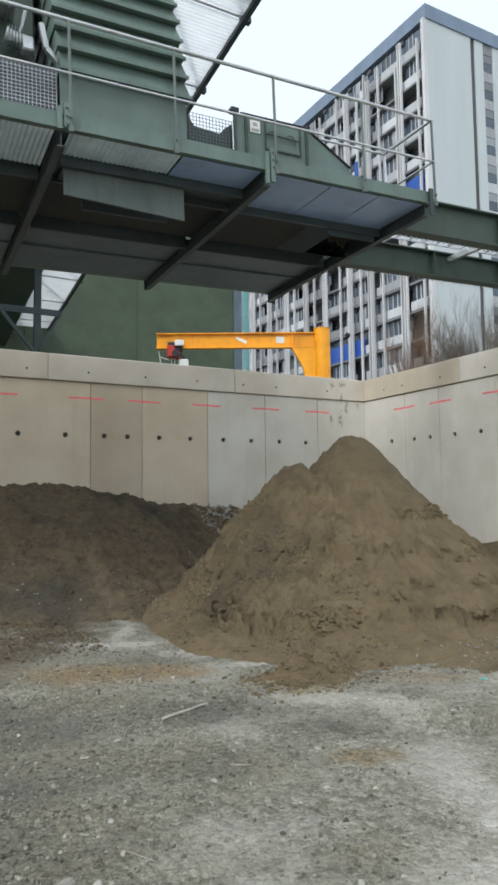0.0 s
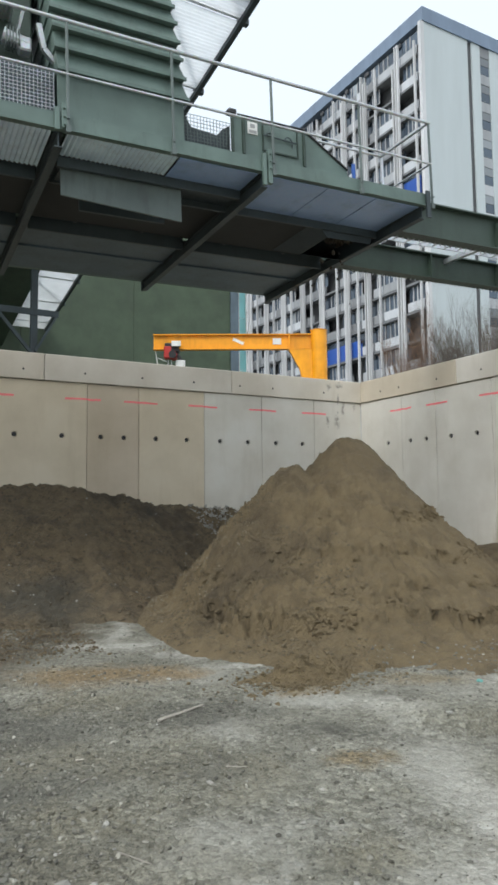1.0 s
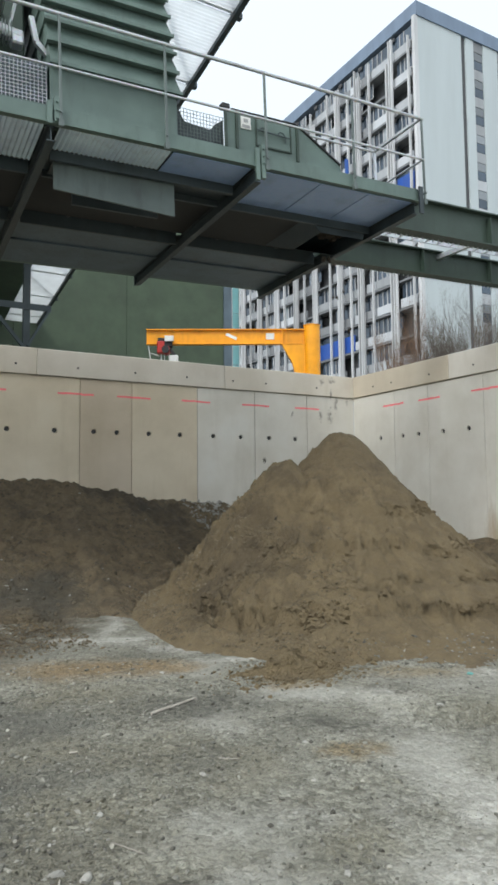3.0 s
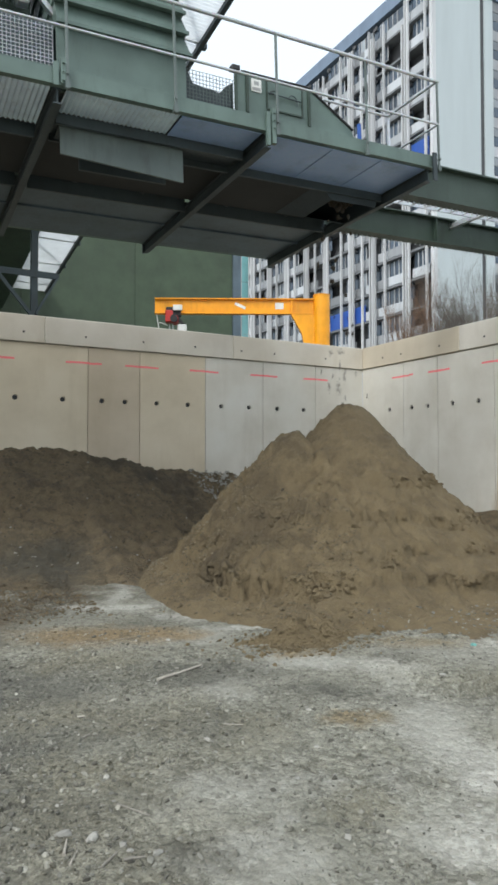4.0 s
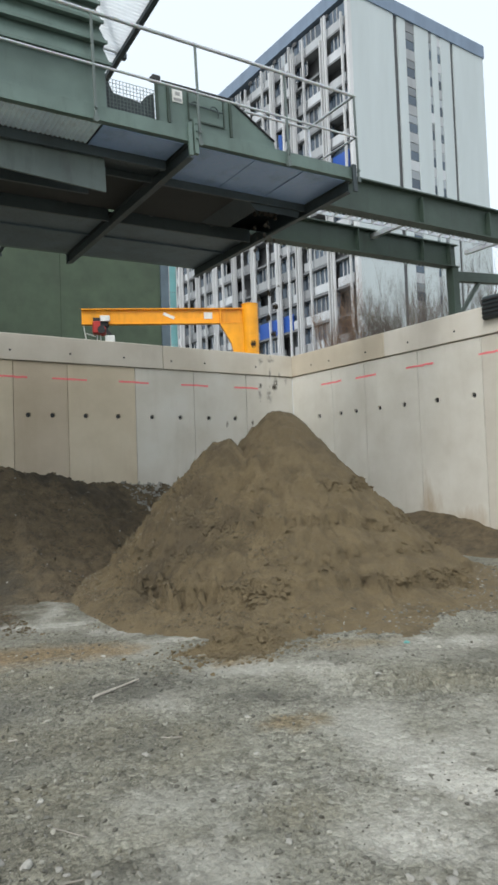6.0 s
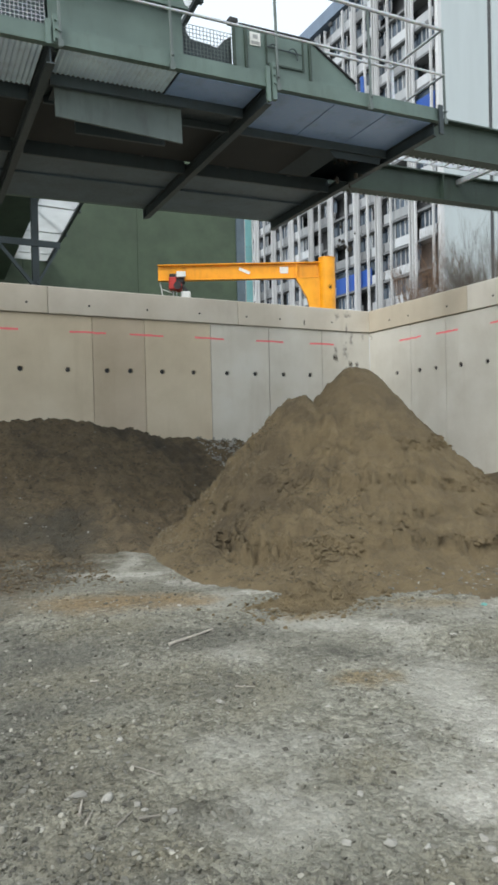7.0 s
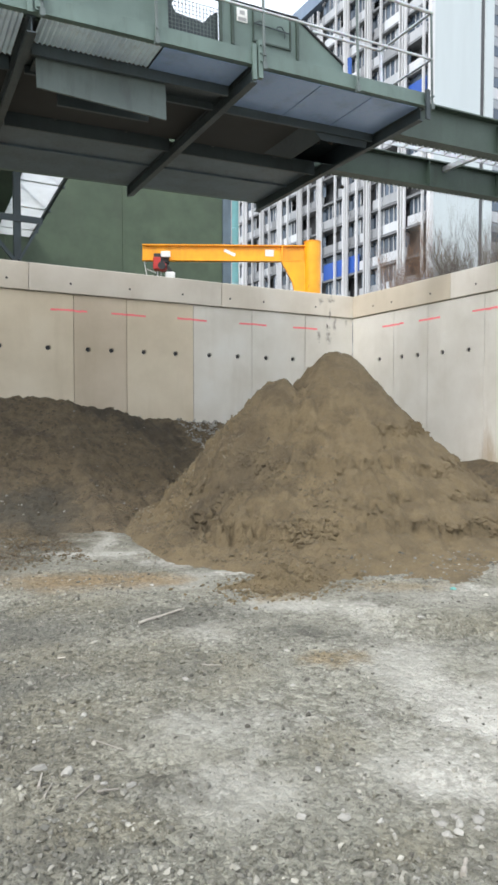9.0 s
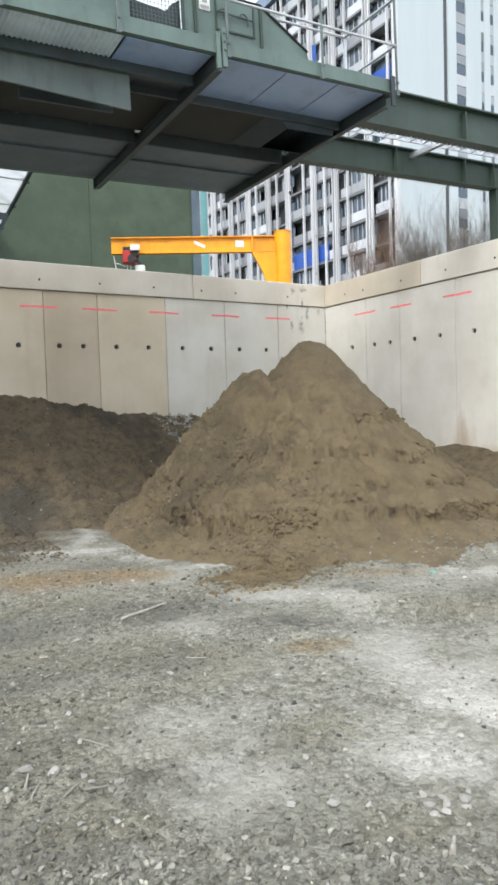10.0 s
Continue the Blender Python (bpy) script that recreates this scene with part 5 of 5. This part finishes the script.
# ---- bare winter trees behind the wall ----
def bare_tree(name, x, y, height, spread, seed, material, label, density=1.0):
    rnd = random.Random(seed)
    top = thing(name, pose(x, y, 0))
    tagged(top, label, "tree")
    verts, faces = [], []

    def limb(p, q, r0, r1):
        d = (q - p).normalized()
        side = d.orthogonal().normalized()
        other = d.cross(side)
        base = len(verts)
        for c, r in ((p, r0), (q, r1)):
            for k in range(4):
                t = math.pi * k / 2
                verts.append(c + side * (r * math.cos(t)) + other * (r * math.sin(t)))
        for k in range(4):
            j = (k + 1) % 4
            faces.append((base + k, base + j, base + 4 + j, base + 4 + k))

    def grow(p, d, length, r, level):
        steps = 3
        for s in range(steps):
            d = (d + Vector((rnd.uniform(-1, 1), rnd.uniform(-1, 1), rnd.uniform(-0.2, 0.9))) * 0.16).normalized()
            q = p + d * (length / steps)
            limb(p, q, r, r * 0.8)
            p, r = q, r * 0.8
            if level < 5 and len(faces) < 70000:
                for _ in range(2 if level else 3):
                    if rnd.random() < 0.85 * density:
                        away = Vector((rnd.uniform(-1, 1), rnd.uniform(-1, 1), rnd.uniform(0.2, 1.0))).normalized()
                        grow(p, (d * 0.75 + away * spread).normalized(), length * rnd.uniform(0.5, 0.72), r * 0.66, level + 1)

    tr = part("trunk", tube(bmesh.new(), (0, 0, -0.1), (0, 0, height * 0.3), height * 0.014, 10, height * 0.011), material, top)
    for k in range(6):
        d = Vector((rnd.uniform(-0.4, 0.4), rnd.uniform(-0.4, 0.4), 1)).normalized()
        grow(Vector((0, 0, height * (0.2 + 0.04 * k))), d, height * 0.36, height * 0.007, 1)
    me = bpy.data.meshes.new("crown")
    me.from_pydata(verts, [], faces)
    me.materials.append(material)
    crown = new("crown", me)
    crown.parent = top
    return top


bare_tree("bare_tree", 27.2, 24.4, 11.2, 0.5, 3, BARK, "bare winter tree with upright grey-brown twigs")
bare_tree("bare_tree", 30.6, 23.4, 11.8, 0.52, 8, BARK, "bare winter tree with upright grey-brown twigs")
bare_tree("bare_tree", 25.2, 24.2, 9.6, 0.6, 12, BARK, "small bare winter tree with thin grey twigs")
bare_tree("bare_bush", 27.2, 26.2, 10.2, 0.62, 23, BARK_RED, "dense bare bush with reddish brown twigs", 1.1)
bare_tree("bare_bush", 25.7, 27.0, 10.8, 0.6, 21, BARK_RED, "dense bare bush with reddish brown twigs", 1.1)
bare_tree("bare_tree", 34.0, 22.0, 11.5, 0.5, 31, BARK, "bare winter tree with upright grey-brown twigs")


# ---- stones, chips and sticks on the ground ----
def scatter(name, count, seed, where, sizes, material, label, category, flat=0.6):
    """Many small stones in one mesh."""
    rnd = random.Random(seed)
    protos = []
    for k in range(6):
        bm = bmesh.new()
        bmesh.ops.create_icosphere(bm, subdivisions=1, radius=1.0)
        pts = [v.co * (1 + 1.1 * noise.noise(v.co * 1.9 + Vector((k * 5.0, seed, 0)))) for v in bm.verts]
        bm.verts.index_update()
        protos.append((pts, [tuple(v.index for v in f.verts) for f in bm.faces]))
        bm.free()
    verts, faces = [], []
    for _ in range(count):
        spot = where(rnd)
        if spot is None:
            continue
        pts, fs = protos[rnd.randrange(6)]
        s = sizes[0] * (sizes[1] / sizes[0]) ** (rnd.random() ** 2.2)
        turn = Euler((rnd.uniform(0, 6), rnd.uniform(0, 6), rnd.uniform(0, 6))).to_matrix()
        fl = flat * rnd.uniform(0.6, 1.2)
        sx, sy, sz = rnd.uniform(0.45, 1.35), rnd.uniform(0.45, 1.2), rnd.uniform(0.5, 1.2)
        base = len(verts)
        for p in pts:
            q = turn @ Vector((p.x * sx, p.y * sy, p.z * sz))
            verts.append((spot[0] + q.x * s, spot[1] + q.y * s, spot[2] + s * 0.22 + q.z * s * fl))
        faces += [(a + base, b + base, c + base) for a, b, c in fs]
    me = bpy.data.meshes.new(name)
    me.from_pydata(verts, [], faces)
    me.materials.append(material)
    return tagged(new(name, me), label, category, kind="stuff")


def yard(rnd):
    # more of them near the camera's side of the yard
    d = 1.9 + 9.5 * rnd.random() ** 1.8
    a = radians(rnd.uniform(33, 90))
    x, y = d * math.cos(a), d * math.sin(a)
    if noise.noise(Vector((x * 1.1, y * 1.1, 4))) + 0.6 * noise.noise(Vector((x * 4, y * 4, 5))) < rnd.uniform(-0.6, 0.3) or powder_at(x, y) > rnd.uniform(0.0, 0.9):
        return None
    if x > 10.5 or (d > 4.5 and (pile_height(x, y) > 0.02 or dark_height(x, y) > 0.02)):
        return None
    return x, y, ground_height(x, y)


def on_pile(rnd):
    a = rnd.uniform(math.pi * 0.75, math.pi * 2.05)
    t = rnd.random() ** 0.55
    r = base_radius(a) * (0.1 + 1.0 * t)
    x, y = APEX.x + r * math.cos(a), APEX.y + r * math.sin(a)
    h = pile_height(x, y)
    if h < -0.02:
        return (x, y, ground_height(x, y)) if rnd.random() < 0.5 else None
    return x, y, h - 0.012


def on_dark(rnd):
    x, y = rnd.uniform(-3, 8.2), rnd.uniform(8.6, 13.9)
    h = dark_height(x, y)
    return (x, y, h - 0.01) if h > 0.0 else None


def toe(rnd):
    a = radians(rnd.uniform(235, 335))
    r = base_radius(a) * rnd.uniform(0.93, 1.16)
    x, y = APEX.x + r * math.cos(a), APEX.y + r * math.sin(a)
    return x, y, max(pile_height(x, y), ground_height(x, y)) - 0.005


scatter("gravel_chips", 20000, 1, yard, (0.004, 0.020), GROUND, "scattered grey gravel chips on the dusty ground", "gravel", 0.85)
scatter("grey_chips", 22000, 8, yard, (0.004, 0.019), STONE_DARK, "scattered mid grey stone chips on the dusty ground", "gravel", 0.8)
scatter("pale_chips", 1500, 2, yard, (0.003, 0.012), STONE, "scattered pale stone chips on the dusty ground", "gravel")
scatter("sand_clods", 12000, 3, on_pile, (0.005, 0.018), SAND, "crumbly clods of damp sand on the pile", "soil", 0.75)
def on_scarp(rnd):
    a = rnd.uniform(math.pi * 0.85, math.pi * 2.0)
    level, depth, side = rnd.choice(SCARPS[:1] * 2 + SCARPS)
    r = base_radius(a) * (1 - level / APEX.z) * rnd.uniform(0.86, 1.06)
    x, y = APEX.x + r * math.cos(a), APEX.y + r * math.sin(a)
    c, there = scarp(x, y, a, level, side)
    h = pile_height(x, y)
    if there < 0.35 or not -0.13 < h - c < 0.03:
        return None
    return x, y, h + 0.01


def on_left(rnd):
    a = radians(rnd.uniform(165, 235))
    r = base_radius(a) * rnd.uniform(0.45, 1.03)
    x, y = APEX.x + r * math.cos(a), APEX.y + r * math.sin(a)
    if noise.noise(Vector((x * 2.2, y * 2.2, 3))) < rnd.uniform(-0.3, 0.3):
        return None
    return x, y, max(pile_height(x, y), ground_height(x, y)) - 0.004


def on_tongue(rnd):
    x, y = rnd.gauss(3.45, 0.35), rnd.gauss(5.25, 0.22)
    return x, y, max(pile_height(x, y), ground_height(x, y))


scatter("tongue_clods", 900, 12, on_tongue, (0.008, 0.03), SAND, "loose sand crumbs in front of the pile", "soil", 0.8)
scatter("slump_clods", 10000, 9, on_scarp, (0.010, 0.040), SAND, "broken clods of damp sand along slumped ledges of the pile", "soil", 0.8)
# older soil, its colour also carrying some of the flank's shade
scatter("old_clods", 9000, 10, on_left, (0.007, 0.026), SAND_CRUMB, "crumbly darker clods on the older side of the pile", "soil", 0.8)
scatter("toe_gravel", 1900, 4, toe, (0.006, 0.024), STONE_DARK, "coarse grit that rolled to the foot of the pile", "gravel")
def before_heap(rnd):
    x = rnd.uniform(-0.5, 2.2)
    y = rnd.uniform(8.9, 9.4) - 1.9 * rnd.random() ** 1.8
    return x, y, max(dark_height(x, y), ground_height(x, y))


def on_rim(rnd):
    a = radians(136 + 50 * rnd.random() ** 1.7)
    r = base_radius(a) * rnd.uniform(0.52, 1.0)
    x, y = APEX.x + r * math.cos(a), APEX.y + r * math.sin(a)
    if noise.noise(Vector((x * 2.5, y * 2.5, 9))) < rnd.uniform(-0.2, 0.4):
        return None
    return x, y, pile_height(x, y) + 0.004


scatter("rim_crumbs", 4000, 14, on_rim, (0.006, 0.020), DRY_CRUMB, "dry pale crumbs along the older edge of the pile", "soil", 0.8)
scatter("strewn_soil", 3500, 15, before_heap, (0.008, 0.030), DARK_SOIL, "loose dark soil strewn at the foot of the heap", "soil", 0.7)
scatter("soil_clods", 9000, 5, on_dark, (0.010, 0.04), DARK_CRUMB, "dark clods on the soil heap", "soil", 0.8)
scatter("pale_flecks", 500, 6, on_dark, (0.01, 0.028), STONE, "pale stones and flecks in the dark soil", "gravel")


def gravel_spot(rnd):
    x, y = rnd.uniform(5.55, 7.3), rnd.uniform(11.2, 13.95)
    h = dark_height(x, y)
    rim = ((x - 6.45) / 0.8) ** 2 + ((y - 12.9) / 1.15) ** 2 + 0.5 * noise.noise(Vector((x * 3, y * 3, 0)))
    return (x, y, h) if rim < 1 else None


scatter("gravel_spill", 1500, 7, gravel_spot, (0.02, 0.055), STONE, "spill of pale crushed stone on the soil heap", "gravel", 0.8)

ROCKS = [rock(k, 1.0, 0.7, 2) for k in range(5)]
rock_meshes = []
for k, bm in enumerate(ROCKS):
    o = bpy.data.meshes.new("loose_stone")
    bm.to_mesh(o)
    bm.free()
    o.materials.append(STONE)
    rock_meshes.append(o)
for k, (x, y, s) in enumerate(((0.712, 3.05, 0.05), (0.811, 2.947, 0.05), (0.916, 2.845, 0.026), (0.929, 2.794, 0.02), (1.024, 2.71, 0.033), (1.032, 3.482, 0.03), (1.705, 3.671, 0.03), (2.226, 3.294, 0.02), (2.105, 2.945, 0.02), (1.794, 2.424, 0.03), (1.537, 2.173, 0.03), (1.679, 2.081, 0.034), (1.786, 1.989, 0.026), (2.37, 2.314, 0.024), (2.503, 2.335, 0.024), (2.505, 2.159, 0.024), (2.383, 1.922, 0.022), (2.01, 1.917, 0.033), (3.757, 3.837, 0.035), (2.504, 3.794, 0.026), (2.035, 1.82, 0.035), (2.06, 1.86, 0.03), (1.98, 1.86, 0.028), (2.12, 1.8, 0.034), (2.17, 1.83, 0.028), (2, 1.79, 0.03), (2.09, 1.77, 0.026), (1.95, 1.8, 0.026), (2.9, 4.75, 0.03), (3.1, 4.45, 0.03), (2.35, 5.9, 0.03), (1.9, 2.99, 0.02), (1.25, 6.3, 0.035))):
    ob = share("loose_stone", rock_meshes[k % 5], pose(x, y, ground_height(x, y) + s * 0.15, 0, 0, k * 47) @ Matrix.Diagonal((s * 0.75, s * (0.4 + 0.1 * (k % 4)), s * 0.5, 1)))
    tagged(ob, "pale grey angular stone lying on the gravel", "stone", group="loose stones on the ground")


def stick(x0, y0, x1, y1, r, bend=0.02, label="thin weathered wooden stick lying on the gravel"):
    bm = bmesh.new()
    n = 6
    rnd = random.Random(int(x0 * 100))
    pts = []
    for i in range(n + 1):
        t = i / n
        pts.append(Vector((x0 + (x1 - x0) * t, y0 + (y1 - y0) * t, r * 0.6 + ground_height(x0, y0) + rnd.uniform(0, 0.004))))
    side = Vector((y0 - y1, x1 - x0, 0)).normalized()
    rings = []
    for i, c in enumerate(pts):
        w = r * (0.85 - 0.4 * i / n) * rnd.uniform(0.85, 1.15)
        rings.append([bm.verts.new(c + side * (w * math.cos(k * math.pi / 3)) + Vector((0, 0, w * math.sin(k * math.pi / 3)))) for k in range(6)])
    for lo, hi in zip(rings, rings[1:]):
        for k in range(6):
            bm.faces.new((lo[k], lo[(k + 1) % 6], hi[(k + 1) % 6], hi[k]))
    bm.faces.new(rings[0])
    bm.faces.new(rings[-1])
    bmesh.ops.recalc_face_normals(bm, faces=bm.faces)
    ob = part("stick", bm, WOOD)
    tagged(ob, label, "stick", group="sticks on the ground")


stick(1.833, 4.828, 2.282, 5.005, 0.016, 0.03, "pale wooden branch lying on the gravel")
stick(0.672, 2.882, 0.713, 2.998, 0.009)
stick(0.677, 2.80, 0.729, 2.886, 0.006)
stick(0.79, 2.731, 0.874, 2.798, 0.007)
stick(0.881, 2.73, 0.965, 2.703, 0.009)
stick(1.109, 4.379, 1.162, 4.37, 0.009)
stick(1.053, 4.027, 1.11, 4.059, 0.007)
stick(1.003, 3.20, 1.101, 3.023, 0.006)
stick(1.82, 1.60, 1.90, 1.66, 0.014, 0.0, "short pale splinter of wood on the gravel")
stick(1.887, 3.824, 1.992, 3.76, 0.006)
scrap = part("plastic_scrap", rock(77, 0.035, 0.35, 1), TEAL)
scrap.location = (4.68, 4.39, 0.012)
tagged(scrap, "crumpled turquoise plastic scrap on the gravel", "litter")


# ---- falling clods ----
def clod_mesh(seed, size):
    bm = rock(seed, size, 0.9, 1)
    me = bpy.data.meshes.new("soil_clod")
    bm.normal_update()
    bm.to_mesh(me)
    bm.free()
    me.materials.append(CLOD)
    return me


CLODS = [clod_mesh(k + 40, 1.0) for k in range(6)]


def motions():
    """Clods drop one after another from the belt's discharge on to the pile."""
    rnd = random.Random(11)
    # moments at which lumps leave the hood, thicker in the middle of the clip
    times = []
    t = -0.55
    while t < 9.9:
        rate = float(np.interp(t, [-1, 0.6, 2.5, 3.6, 4.0, 5.4, 6.6, 7.2, 10], [16, 18, 18, 30, 64, 64, 42, 15, 11]))
        t += rnd.expovariate(rate)
        times.append(t)
    g, z0 = 9.81, 6.06
    for k, t0 in enumerate(times):
        wide = 0.14 if rnd.random() < 0.6 else 0.42
        x = 6.74 + min(0.3, max(-0.3, rnd.gauss(0, 0.12)))
        y = 9.02 + min(0.5, max(-0.12, rnd.gauss(0.06, 0.12)))
        dx, dy = -0.62 - (0.55 if wide > 0.2 else 0.0) + rnd.gauss(0, wide), -0.85 + rnd.gauss(0, wide)
        s = rnd.choice((0.016, 0.02, 0.024, 0.03, 0.04, 0.05)) * (0.7 if wide > 0.2 else 1.0)
        s *= 1.1 if 3.4 < t0 < 6.4 else 1.0
        ob = new("soil_clod", CLODS[k % 6])
        ob.scale = (s, s * rnd.uniform(0.7, 1.1), s * rnd.uniform(0.9, 1.7))
        tagged(ob, "dark damp clod of soil falling on to the pile", "soil clod", group="falling soil clods")
        land = pile_height(x + dx * 0.72, y + dy * 0.72)
        v0 = rnd.uniform(1.0, 1.8)
        fall = (-v0 + math.sqrt(v0 * v0 + 2 * g * (z0 - land + 0.45))) / g
        spin = [rnd.uniform(-60, 60) for _ in range(3)]
        rows = []

        def at(s_):
            s_ = min(max(s_, 0.0), fall)
            return pose(x + dx * s_, y + dy * s_, z0 - v0 * s_ - g * s_ * s_ / 2, spin[0] * s_, spin[1] * s_, spin[2] * s_)

        marks = {0.0, 10.0}
        for q in range(5):
            m = t0 + fall * q / 4
            if 0 < m < 10:
                marks.add(round(m * 30) / 30)
        for m in sorted(marks):
            rows.append((m, at(m - t0)))
        walk(ob, rows)


motions()
